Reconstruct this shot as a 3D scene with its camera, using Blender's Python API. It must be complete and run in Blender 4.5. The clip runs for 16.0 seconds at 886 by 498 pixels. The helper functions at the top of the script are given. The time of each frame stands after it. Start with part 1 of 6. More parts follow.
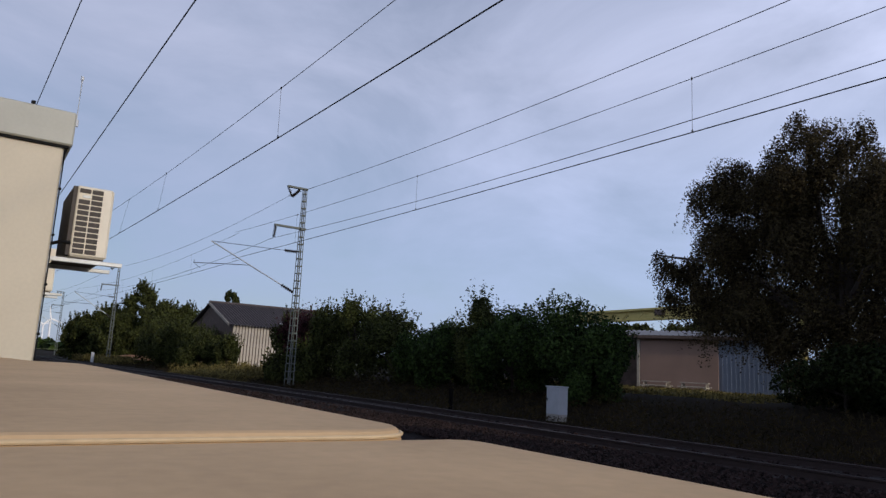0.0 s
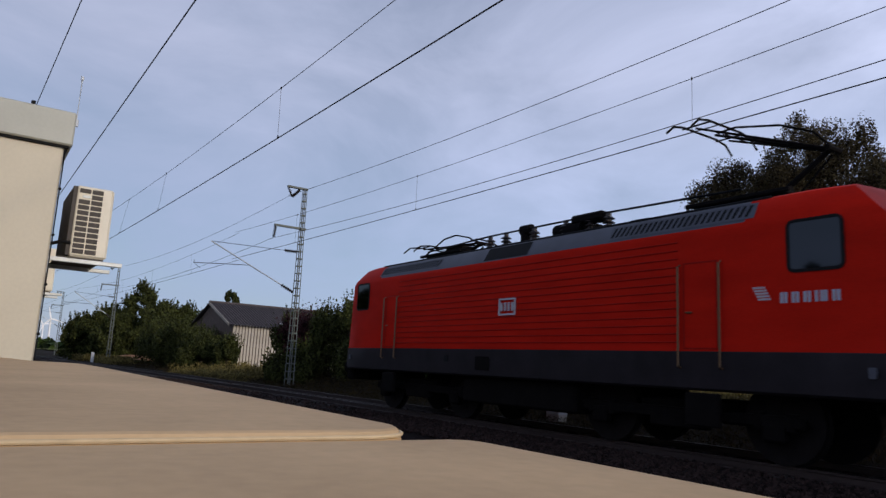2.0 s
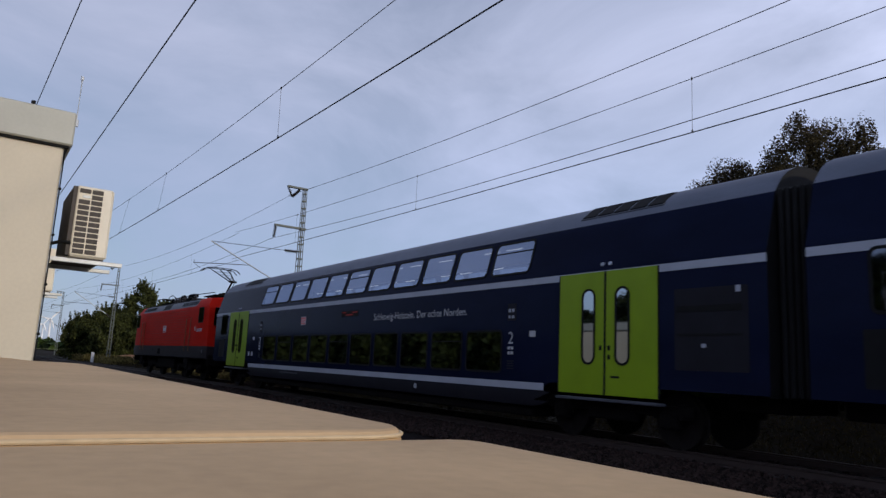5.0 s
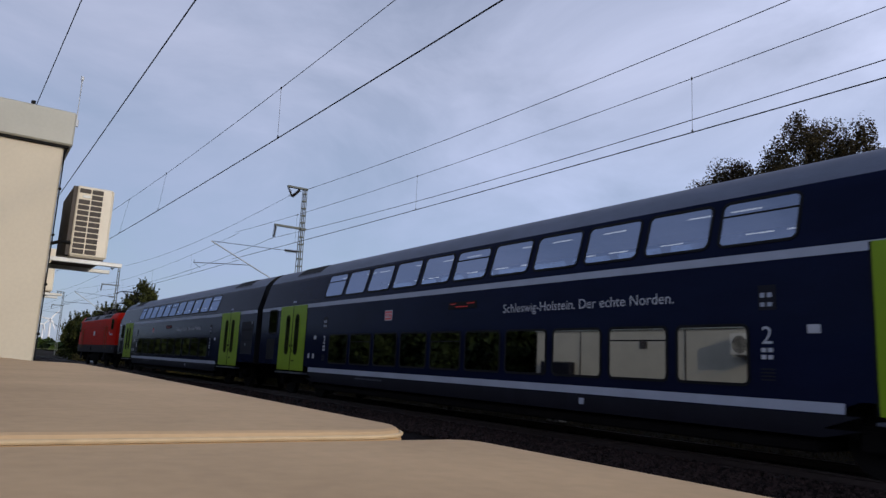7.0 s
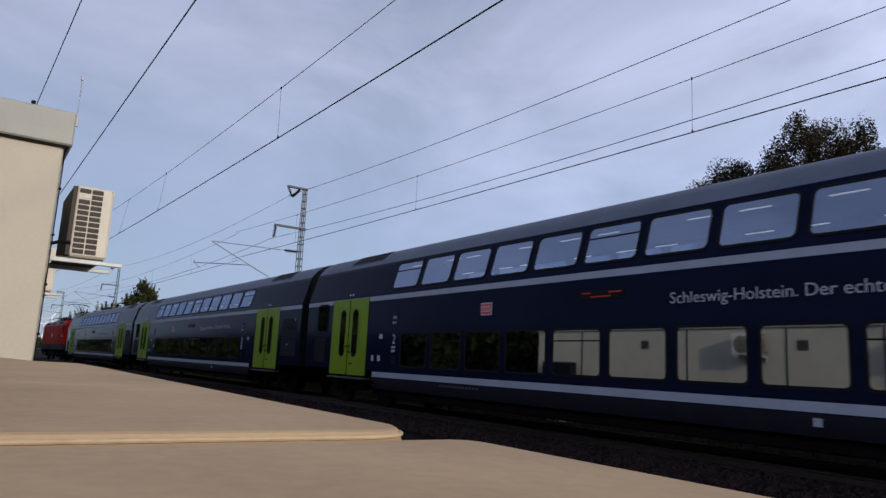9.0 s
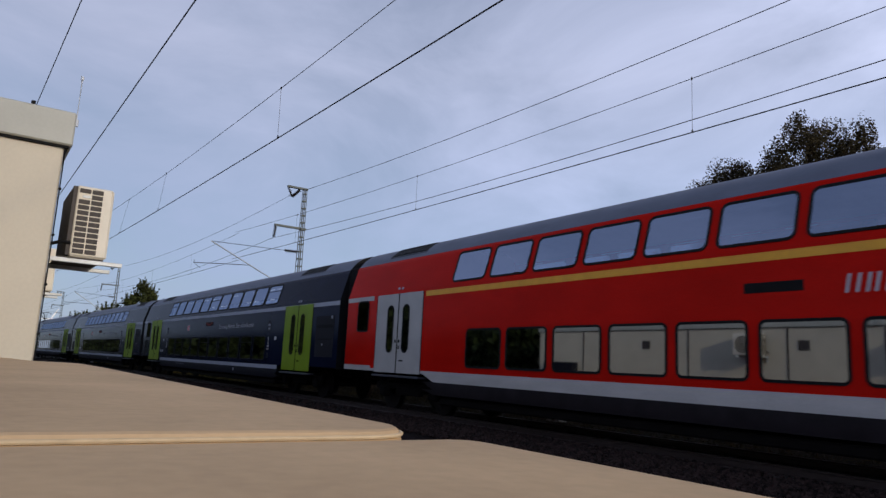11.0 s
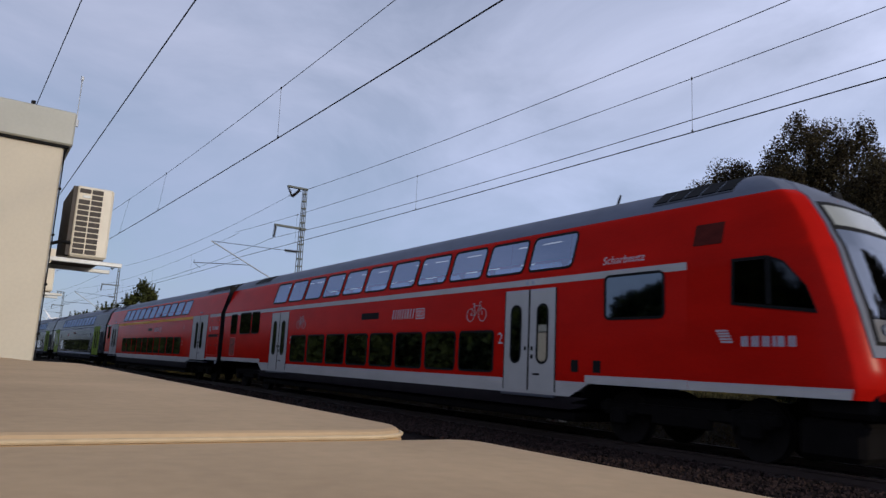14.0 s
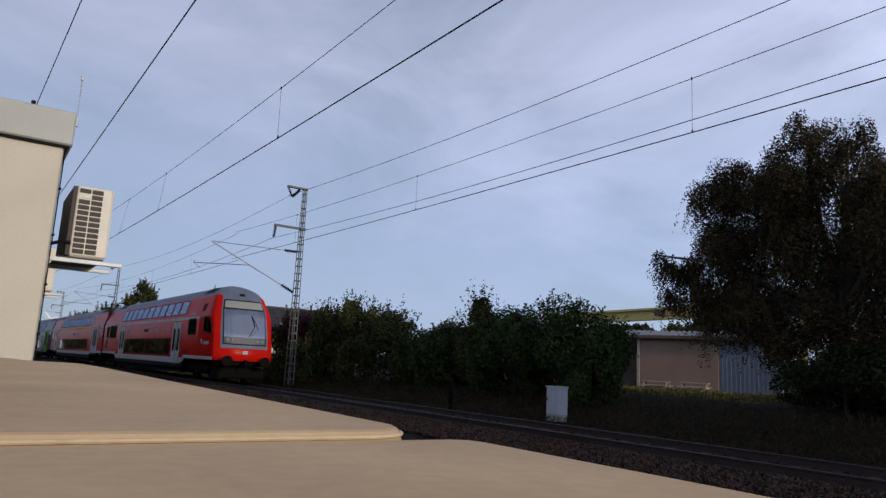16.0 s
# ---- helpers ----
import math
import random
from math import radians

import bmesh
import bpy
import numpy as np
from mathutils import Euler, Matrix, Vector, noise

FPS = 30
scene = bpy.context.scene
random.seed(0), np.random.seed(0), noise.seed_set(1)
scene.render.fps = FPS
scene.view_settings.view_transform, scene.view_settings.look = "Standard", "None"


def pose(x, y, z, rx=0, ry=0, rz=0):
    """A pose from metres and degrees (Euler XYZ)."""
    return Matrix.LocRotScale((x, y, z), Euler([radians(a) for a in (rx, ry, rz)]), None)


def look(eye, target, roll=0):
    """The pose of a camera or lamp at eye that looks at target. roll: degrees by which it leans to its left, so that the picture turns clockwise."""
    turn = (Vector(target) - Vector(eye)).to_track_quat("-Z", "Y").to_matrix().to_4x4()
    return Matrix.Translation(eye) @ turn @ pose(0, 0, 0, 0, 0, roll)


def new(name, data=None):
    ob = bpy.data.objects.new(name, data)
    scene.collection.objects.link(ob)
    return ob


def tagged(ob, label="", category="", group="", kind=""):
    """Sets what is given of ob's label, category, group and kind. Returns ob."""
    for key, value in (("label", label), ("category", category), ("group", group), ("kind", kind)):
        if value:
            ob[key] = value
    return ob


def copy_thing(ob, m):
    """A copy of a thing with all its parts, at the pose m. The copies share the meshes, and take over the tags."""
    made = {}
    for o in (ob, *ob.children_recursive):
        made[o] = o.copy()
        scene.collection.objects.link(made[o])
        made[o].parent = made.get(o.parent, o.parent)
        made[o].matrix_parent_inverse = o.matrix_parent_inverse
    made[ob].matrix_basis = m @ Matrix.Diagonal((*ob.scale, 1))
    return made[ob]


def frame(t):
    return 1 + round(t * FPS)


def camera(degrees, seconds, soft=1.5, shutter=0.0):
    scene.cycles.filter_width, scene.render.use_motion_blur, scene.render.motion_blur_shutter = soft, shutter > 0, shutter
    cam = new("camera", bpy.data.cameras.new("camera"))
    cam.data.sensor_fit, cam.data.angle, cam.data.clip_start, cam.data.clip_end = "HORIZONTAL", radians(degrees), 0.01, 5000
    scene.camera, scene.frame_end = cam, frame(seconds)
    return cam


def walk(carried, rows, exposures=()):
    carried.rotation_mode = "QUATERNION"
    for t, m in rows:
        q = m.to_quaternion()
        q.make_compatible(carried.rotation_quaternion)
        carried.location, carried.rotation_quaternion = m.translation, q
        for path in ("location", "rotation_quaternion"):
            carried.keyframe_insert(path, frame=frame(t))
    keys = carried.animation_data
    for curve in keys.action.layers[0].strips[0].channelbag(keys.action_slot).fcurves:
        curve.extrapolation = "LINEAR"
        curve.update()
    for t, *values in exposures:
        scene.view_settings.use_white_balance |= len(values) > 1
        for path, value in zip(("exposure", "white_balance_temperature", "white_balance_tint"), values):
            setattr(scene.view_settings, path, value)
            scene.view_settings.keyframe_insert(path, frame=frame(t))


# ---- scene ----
cam = camera(64.94, 16.0, soft=1.4, shutter=0.12)
EYE = Vector((0.0, -10.824, 1.149))
YAW, PITCH, ROLL = radians(56.385), radians(9.689), 2.893
AHEAD = Vector((-math.sin(YAW) * math.cos(PITCH), math.cos(YAW) * math.cos(PITCH), math.sin(PITCH)))
CAM_POSE = look(EYE, EYE + AHEAD, ROLL)
walk(cam, [(0.0, CAM_POSE), (16.0, CAM_POSE)], exposures=[(0.0, 0.0), (16.0, 0.0)])

# ---- world and sun ----
SUN_AZ, SUN_EL = radians(18), radians(17)
world = bpy.data.worlds.new("sky")
scene.world = world
world.use_nodes = True
wn, wl = world.node_tree.nodes, world.node_tree.links
wn.clear()
w_out, w_bg = wn.new("ShaderNodeOutputWorld"), wn.new("ShaderNodeBackground")
sky = wn.new("ShaderNodeTexSky")
sky.sky_type, sky.sun_disc = "NISHITA", False
sky.sun_elevation, sky.sun_rotation = SUN_EL, math.pi / 2 - SUN_AZ
sky.air_density, sky.dust_density, sky.ozone_density = 1.0, 0.6, 2.0
w_tc, w_map = wn.new("ShaderNodeTexCoord"), wn.new("ShaderNodeMapping")
w_map.inputs["Scale"].default_value = (1.0, 1.3, 2.6)
w_map.inputs["Rotation"].default_value = (0.0, 0.0, 0.5)
w_no, w_no2 = wn.new("ShaderNodeTexNoise"), wn.new("ShaderNodeTexNoise")
w_no.inputs["Scale"].default_value, w_no.inputs["Detail"].default_value, w_no.inputs["Roughness"].default_value = 2.2, 9.0, 0.58
w_no.inputs["Distortion"].default_value = 0.5
w_ramp, w_mix = wn.new("ShaderNodeValToRGB"), wn.new("ShaderNodeMix")
w_ramp.color_ramp.elements[0].position, w_ramp.color_ramp.elements[1].position = 0.37, 0.71
w_ramp.color_ramp.elements[0].color, w_ramp.color_ramp.elements[1].color = (0.51, 0.51, 0.51, 1), (0.87, 0.87, 0.87, 1)
w_mix.data_type = "RGBA"
wl.new(w_tc.outputs["Generated"], w_map.inputs["Vector"])
wl.new(w_map.outputs["Vector"], w_no.inputs["Vector"])
wl.new(w_no.outputs["Fac"], w_ramp.inputs["Fac"])
w_sep, w_thin, w_fac = wn.new("ShaderNodeSeparateXYZ"), wn.new("ShaderNodeMapRange"), wn.new("ShaderNodeMath")
wl.new(w_tc.outputs["Generated"], w_sep.inputs["Vector"])
w_thin.inputs["From Min"].default_value, w_thin.inputs["From Max"].default_value = 0.35, 0.95
w_thin.inputs["To Min"].default_value, w_thin.inputs["To Max"].default_value = 1.0, 0.15
wl.new(w_sep.outputs["Z"], w_thin.inputs["Value"])
w_fac.operation = "MULTIPLY"
wl.new(w_ramp.outputs["Color"], w_fac.inputs[0])
wl.new(w_thin.outputs["Result"], w_fac.inputs[1])
wl.new(w_fac.outputs[0], w_mix.inputs["Factor"])
w_dot, w_gain, w_veil = wn.new("ShaderNodeVectorMath"), wn.new("ShaderNodeMath"), wn.new("ShaderNodeVectorMath")
w_dot.operation, w_gain.operation, w_veil.operation = "DOT_PRODUCT", "MULTIPLY_ADD", "SCALE"
wl.new(w_tc.outputs["Generated"], w_dot.inputs[0])
w_dot.inputs[1].default_value = (math.cos(SUN_EL) * math.cos(SUN_AZ), math.cos(SUN_EL) * math.sin(SUN_AZ), math.sin(SUN_EL))
wl.new(w_dot.outputs["Value"], w_gain.inputs[0])
w_gain.inputs[1].default_value, w_gain.inputs[2].default_value = 1.05, 2.06
w_veil.inputs[0].default_value = (4.6, 5.05, 6.95)
wl.new(w_gain.outputs[0], w_veil.inputs["Scale"])
w_low, w_tint, w_mul = wn.new("ShaderNodeMapRange"), wn.new("ShaderNodeMix"), wn.new("ShaderNodeVectorMath")
w_low.inputs["From Min"].default_value, w_low.inputs["From Max"].default_value = 0.02, 0.40
wl.new(w_sep.outputs["Z"], w_low.inputs["Value"])
w_tint.data_type = "RGBA"
w_tint.inputs["A"].default_value, w_tint.inputs["B"].default_value = (0.70, 0.82, 0.95, 1), (1.04, 1.02, 1.0, 1)
wl.new(w_low.outputs["Result"], w_tint.inputs["Factor"])
w_mul.operation = "MULTIPLY"
wl.new(w_veil.outputs["Vector"], w_mul.inputs[0])
wl.new(w_tint.outputs["Result"], w_mul.inputs[1])
wl.new(w_mul.outputs["Vector"], w_mix.inputs["B"])
wl.new(sky.outputs["Color"], w_mix.inputs["A"])
wl.new(w_mix.outputs["Result"], w_bg.inputs["Color"])
w_bg.inputs["Strength"].default_value = 0.085
wl.new(w_bg.outputs["Background"], w_out.inputs["Surface"])

sun = new("sun", bpy.data.lights.new("sun", "SUN"))
sun.data.energy, sun.data.angle, sun.data.color = 1.75, radians(0.6), (1.0, 0.86, 0.66)
SUN_TO = Vector((math.cos(SUN_EL) * math.cos(SUN_AZ), math.cos(SUN_EL) * math.sin(SUN_AZ), math.sin(SUN_EL)))
sun.matrix_world = look(SUN_TO * 60, (0, 0, 0))


# ---- materials ----
def material(name, color, rough=0.6, metal=0.0, vary=0.25, scale=6.0, fine=60.0, bump=0.1, dark=None, spec=0.5, island=False, stretch=(1, 1, 1), coat=0.0):
    m = bpy.data.materials.new(name)
    m.use_nodes = True
    n, l = m.node_tree.nodes, m.node_tree.links
    b = n["Principled BSDF"]
    b.inputs["Roughness"].default_value, b.inputs["Metallic"].default_value = rough, metal
    b.inputs["Specular IOR Level"].default_value = spec
    b.inputs["Coat Weight"].default_value = coat
    b.inputs["Coat Roughness"].default_value = 0.08
    tc, mp = n.new("ShaderNodeTexCoord"), n.new("ShaderNodeMapping")
    mp.inputs["Scale"].default_value = stretch
    l.new(tc.outputs["Object"], mp.inputs["Vector"])
    big, small = n.new("ShaderNodeTexNoise"), n.new("ShaderNodeTexNoise")
    big.inputs["Scale"].default_value, big.inputs["Detail"].default_value = scale, 6
    small.inputs["Scale"].default_value, small.inputs["Detail"].default_value = fine, 4
    l.new(mp.outputs["Vector"], big.inputs["Vector"])
    l.new(mp.outputs["Vector"], small.inputs["Vector"])
    add = n.new("ShaderNodeMath")
    add.operation = "MULTIPLY_ADD"
    l.new(small.outputs["Fac"], add.inputs[0])
    add.inputs[1].default_value = 0.45
    l.new(big.outputs["Fac"], add.inputs[2])
    fac = add.outputs[0]
    if island:
        geo, sh = n.new("ShaderNodeNewGeometry"), n.new("ShaderNodeMath")
        sh.operation = "MULTIPLY_ADD"
        l.new(geo.outputs["Random Per Island"], sh.inputs[0])
        sh.inputs[1].default_value = 0.7
        off = n.new("ShaderNodeMath")
        off.operation = "ADD"
        off.inputs[1].default_value = -0.35
        l.new(fac, off.inputs[0])
        l.new(off.outputs[0], sh.inputs[2])
        fac = sh.outputs[0]
    ramp = n.new("ShaderNodeValToRGB")
    lo = dark or tuple(c * (1 - vary) for c in color)
    hi = tuple(min(1.0, c * (1 + vary * 0.6)) for c in color)
    ramp.color_ramp.elements[0].position, ramp.color_ramp.elements[1].position = 0.42, 1.0
    ramp.color_ramp.elements[0].color, ramp.color_ramp.elements[1].color = (*lo, 1), (*hi, 1)
    l.new(fac, ramp.inputs["Fac"])
    l.new(ramp.outputs["Color"], b.inputs["Base Color"])
    if bump:
        bp = n.new("ShaderNodeBump")
        bp.inputs["Strength"].default_value, bp.inputs["Distance"].default_value = bump, 0.01
        l.new(small.outputs["Fac"], bp.inputs["Height"])
        l.new(bp.outputs["Normal"], b.inputs["Normal"])
    return m


def leaf_material(name, color, dark):
    m = material(name, color, rough=0.55, vary=0.4, scale=1.2, fine=14, bump=0, dark=dark, spec=0.05, island=True)
    return m


M_CREAM = material("cream_panel_paint", (0.56, 0.50, 0.385), 0.6, vary=0.10, scale=1.6, fine=40, bump=0.04)
M_FASCIA = material("pale_grey_sheet_metal", (0.40, 0.40, 0.35), 0.5, vary=0.10, scale=3, fine=40, bump=0.03)
M_LID = material("beige_weathered_lid", (0.55, 0.38, 0.215), 0.75, vary=0.2, scale=3.0, fine=45, bump=0.06, spec=0.15)
M_LIDEDGE = material("sunlit_beige_edge", (0.55, 0.42, 0.26), 0.7, vary=0.2, scale=14, fine=60, bump=0.06, spec=0.2)
M_ACWHITE = material("aged_white_plastic", (0.74, 0.68, 0.56), 0.5, vary=0.12, scale=5, fine=60, bump=0.03)
M_ACDARK = material("dark_condenser_fins", (0.045, 0.035, 0.03), 0.6, vary=0.4, scale=20, fine=200, bump=0.2)
M_GALV = material("galvanised_steel", (0.55, 0.57, 0.58), 0.45, 0.25, vary=0.2, scale=8, fine=70, bump=0.05)
M_MAST = material("weathered_mast_steel", (0.11, 0.122, 0.112), 0.65, 0.3, vary=0.3, scale=3, fine=40, bump=0.1)
M_WIRE = material("dark_copper_wire", (0.035, 0.032, 0.035), 0.5, 0.6, vary=0.2, bump=0)
M_INSUL = material("brown_porcelain", (0.022, 0.015, 0.014), 0.4, vary=0.2, bump=0)
M_BLACK = material("black_rubber", (0.007, 0.007, 0.008), 0.7, vary=0.3, scale=8, fine=80, bump=0.08, spec=0.15)
M_UNDER = material("sooty_underframe", (0.006, 0.005, 0.005), 0.9, vary=0.45, scale=4, fine=50, bump=0.2, spec=0.08)
M_WHEEL = material("worn_wheel_steel", (0.012, 0.010, 0.010), 0.75, 0.1, vary=0.3, scale=9, fine=70, bump=0.05, spec=0.1)
M_RED = material("traffic_red_paint", (0.47, 0.009, 0.005), 0.22, vary=0.20, scale=1.3, fine=30, bump=0.008, stretch=(0.6, 1, 1.6), spec=0.025)
M_REDLOCO = material("faded_red_paint", (0.46, 0.013, 0.006), 0.45, vary=0.22, scale=1.8, fine=30, bump=0.01, stretch=(0.5, 1, 1.8), spec=0.02)
M_BLUE = material("navy_blue_paint", (0.0065, 0.0095, 0.027), 0.18, vary=0.25, scale=1.3, fine=30, bump=0.008, stretch=(0.6, 1, 1.6), spec=0.025)
M_VENTRUST = material("grimy_vent_screen", (0.075, 0.012, 0.009), 0.8, vary=0.4, scale=6, fine=60, bump=0.1, spec=0.1)
M_BLUEDARK = material("dark_slate_skirt", (0.010, 0.010, 0.016), 0.6, vary=0.3, scale=2, fine=40, bump=0.05, spec=0.15)
M_STRIPE = material("light_grey_stripe", (0.34, 0.36, 0.43), 0.5, vary=0.14, scale=2, fine=40, bump=0.02)
M_WHITEBAND = material("grimy_white_band", (0.45, 0.43, 0.42), 0.45, vary=0.18, scale=2, fine=40, bump=0.03, stretch=(0.5, 1, 2))
M_YELLOW = material("first_class_yellow", (0.75, 0.36, 0.02), 0.45, vary=0.12, bump=0)
M_GREEN = material("lime_green_door_paint", (0.195, 0.30, 0.006), 0.42, vary=0.12, scale=2, fine=40, bump=0.02, spec=0.25)
M_DOORGREY = material("light_grey_door_paint", (0.43, 0.42, 0.41), 0.42, vary=0.12, scale=2, fine=40, bump=0.02)
M_ROOF = material("grey_train_roof", (0.12, 0.135, 0.18), 0.55, vary=0.25, scale=2.5, fine=50, bump=0.05, stretch=(0.4, 1, 1), spec=0.25)
M_LOCOROOF = material("slate_loco_roof", (0.055, 0.06, 0.082), 0.5, vary=0.25, scale=2.5, fine=50, bump=0.05)
M_LOCOGREY = material("umber_grey_underbody_paint", (0.015, 0.012, 0.015), 0.6, vary=0.4, scale=2.5, fine=50, bump=0.05, spec=0.15)
M_BRASS = material("brass_handrail", (0.15, 0.085, 0.04), 0.5, 0.5, vary=0.2, bump=0)
M_WHITE = material("white_lettering", (0.42, 0.42, 0.45), 0.5, vary=0.08, bump=0)
M_LOGORED = material("red_emblem", (0.62, 0.02, 0.02), 0.45, vary=0.08, bump=0)
M_GLASS = material("coated_window_glass", (0.41, 0.45, 0.49), 0.03, 1.0, vary=0.02, bump=0)


def see_through(name, mirror, tint, share):
    """Tinted glass: part mirror, part clear."""
    m = bpy.data.materials.new(name)
    m.use_nodes = True
    n, l = m.node_tree.nodes, m.node_tree.links
    n.remove(n["Principled BSDF"])
    g, t, mix = n.new("ShaderNodeBsdfGlossy"), n.new("ShaderNodeBsdfTransparent"), n.new("ShaderNodeMixShader")
    g.inputs["Color"].default_value, g.inputs["Roughness"].default_value = (*mirror, 1), 0.03
    t.inputs["Color"].default_value = (*tint, 1)
    no, bp = n.new("ShaderNodeTexNoise"), n.new("ShaderNodeBump")
    no.inputs["Scale"].default_value = 1.1
    bp.inputs["Strength"].default_value, bp.inputs["Distance"].default_value = 0.10, 0.05
    l.new(no.outputs["Fac"], bp.inputs["Height"])
    l.new(bp.outputs["Normal"], g.inputs["Normal"])
    mix.inputs[0].default_value = share
    l.new(g.outputs[0], mix.inputs[1])
    l.new(t.outputs[0], mix.inputs[2])
    l.new(mix.outputs[0], n["Material Output"].inputs["Surface"])
    return m


M_UPGLASS = see_through("blue_tinted_window_glass", (0.42, 0.50, 0.68), (0.55, 0.62, 0.72), 0.45)
M_CEILING = material("pale_ceiling_panel", (0.42, 0.42, 0.42), 0.6, vary=0.1, bump=0)
M_TUBE = bpy.data.materials.new("lit_ceiling_tube")
M_TUBE.use_nodes = True
M_TUBE.node_tree.nodes["Principled BSDF"].inputs["Emission Color"].default_value = (1.0, 0.95, 0.88, 1)
M_TUBE.node_tree.nodes["Principled BSDF"].inputs["Emission Strength"].default_value = 0.8
# Darker copy of the window glass; dim reflections are put into its colour.
M_MIDGLASS = material("dim_reflection_window_glass", (0.13, 0.15, 0.18), 0.04, 1.0, vary=0.03, bump=0)
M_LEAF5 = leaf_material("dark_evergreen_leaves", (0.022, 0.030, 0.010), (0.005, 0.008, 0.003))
# Darker red: paints shadow lines on the ribs, also used for joints and door edges.
M_RIB = material("dark_red_shade_and_joint", (0.27, 0.009, 0.006), 0.5, vary=0.25, scale=3, fine=40, bump=0, spec=0.05)
M_DARKGLASS = material("dark_cab_glass", (0.035, 0.038, 0.042), 0.05, 1.0, vary=0.02, bump=0)
M_SCREEN = material("tinted_windscreen", (0.21, 0.22, 0.24), 0.05, 1.0, vary=0.03, bump=0)
M_LED = bpy.data.materials.new("red_led_display")
M_LED.use_nodes = True
M_LED.node_tree.nodes["Principled BSDF"].inputs["Base Color"].default_value = (0.3, 0.01, 0.01, 1)
M_LED.node_tree.nodes["Principled BSDF"].inputs["Emission Color"].default_value = (1.0, 0.06, 0.03, 1)
M_LED.node_tree.nodes["Principled BSDF"].inputs["Emission Strength"].default_value = 0.05
M_DISPLAY = material("pale_display_pane", (0.34, 0.34, 0.29), 0.15, 0.3, vary=0.05, bump=0)
M_LAMP = material("headlamp_lens", (0.30, 0.31, 0.33), 0.15, 0.4, vary=0.05, bump=0)
M_RAIL = material("rusty_rail", (0.035, 0.022, 0.02), 0.6, 0.3, vary=0.35, scale=6, fine=60, bump=0.1)
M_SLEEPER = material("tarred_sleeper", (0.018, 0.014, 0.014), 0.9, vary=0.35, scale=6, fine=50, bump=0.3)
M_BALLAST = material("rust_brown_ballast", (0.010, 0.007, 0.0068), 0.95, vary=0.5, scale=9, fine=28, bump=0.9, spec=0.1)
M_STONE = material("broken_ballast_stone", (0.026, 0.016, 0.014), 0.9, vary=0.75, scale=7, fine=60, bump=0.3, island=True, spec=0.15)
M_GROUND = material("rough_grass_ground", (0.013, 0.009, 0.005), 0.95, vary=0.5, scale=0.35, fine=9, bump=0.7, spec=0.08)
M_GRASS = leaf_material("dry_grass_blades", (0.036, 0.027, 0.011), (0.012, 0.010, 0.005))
# Yellowish grass, its colour raised to paint in sunlight on the lawn.
M_LAWN = leaf_material("yellowed_sunlit_lawn_blades", (0.16, 0.13, 0.045), (0.05, 0.042, 0.016))
M_BARK = material("rough_bark", (0.045, 0.034, 0.028), 0.9, vary=0.45, scale=5, fine=30, bump=0.7, stretch=(1, 1, 0.3))
M_LEAF = leaf_material("dark_green_leaves", (0.038, 0.062, 0.016), (0.007, 0.013, 0.005))
M_LEAF2 = leaf_material("olive_green_leaves", (0.058, 0.066, 0.020), (0.014, 0.017, 0.007))
M_LEAF3 = leaf_material("brownish_birch_leaves", (0.062, 0.048, 0.022), (0.016, 0.012, 0.008))
M_LEAF4 = leaf_material("purple_plum_leaves", (0.075, 0.030, 0.032), (0.022, 0.010, 0.012))
M_SHEDWALL = material("whitewashed_boards", (0.46, 0.41, 0.34), 0.75, vary=0.3, scale=2, fine=30, bump=0.2, stretch=(1, 1, 0.25))
M_SHEDDARK = material("old_brick_gable", (0.10, 0.07, 0.055), 0.85, vary=0.4, scale=3, fine=30, bump=0.4)
M_TILE = material("corrugated_fibre_cement", (0.07, 0.056, 0.055), 0.8, vary=0.4, scale=2, fine=30, bump=0.2)
M_PINK = material("pale_rendered_wall", (0.25, 0.165, 0.125), 0.85, vary=0.18, scale=0.8, fine=30, bump=0.15)
M_BLUESHEET = material("pale_blue_sheet", (0.15, 0.18, 0.23), 0.5, 0.2, vary=0.18, scale=2, fine=30, bump=0.05)
M_SHEETROOF = material("silvery_sheet_roof", (0.11, 0.115, 0.13), 0.6, 0.0, vary=0.3, scale=2, fine=30, bump=0.05)
M_GANTRY = material("faded_yellow_steel", (0.52, 0.42, 0.13), 0.5, vary=0.2, scale=2, fine=30, bump=0.05)
M_BOX = material("light_grey_cabinet", (0.40, 0.42, 0.45), 0.5, vary=0.14, scale=3, fine=40, bump=0.04)
M_CONCRETE = material("grey_concrete", (0.33, 0.31, 0.28), 0.85, vary=0.25, scale=5, fine=60, bump=0.25)
M_TURBINE = material("white_turbine_paint", (0.80, 0.80, 0.80), 0.4, vary=0.04, bump=0)
M_TIMBER = material("weathered_timber", (0.36, 0.32, 0.26), 0.8, vary=0.3, scale=4, fine=40, bump=0.3)
M_CLAY = material("reddish_bare_soil", (0.30, 0.155, 0.085), 0.9, vary=0.35, scale=1.5, fine=20, bump=0.5)
M_STUBBLE = material("pale_field", (0.22, 0.20, 0.09), 0.9, vary=0.3, scale=0.1, fine=4, bump=0.3)


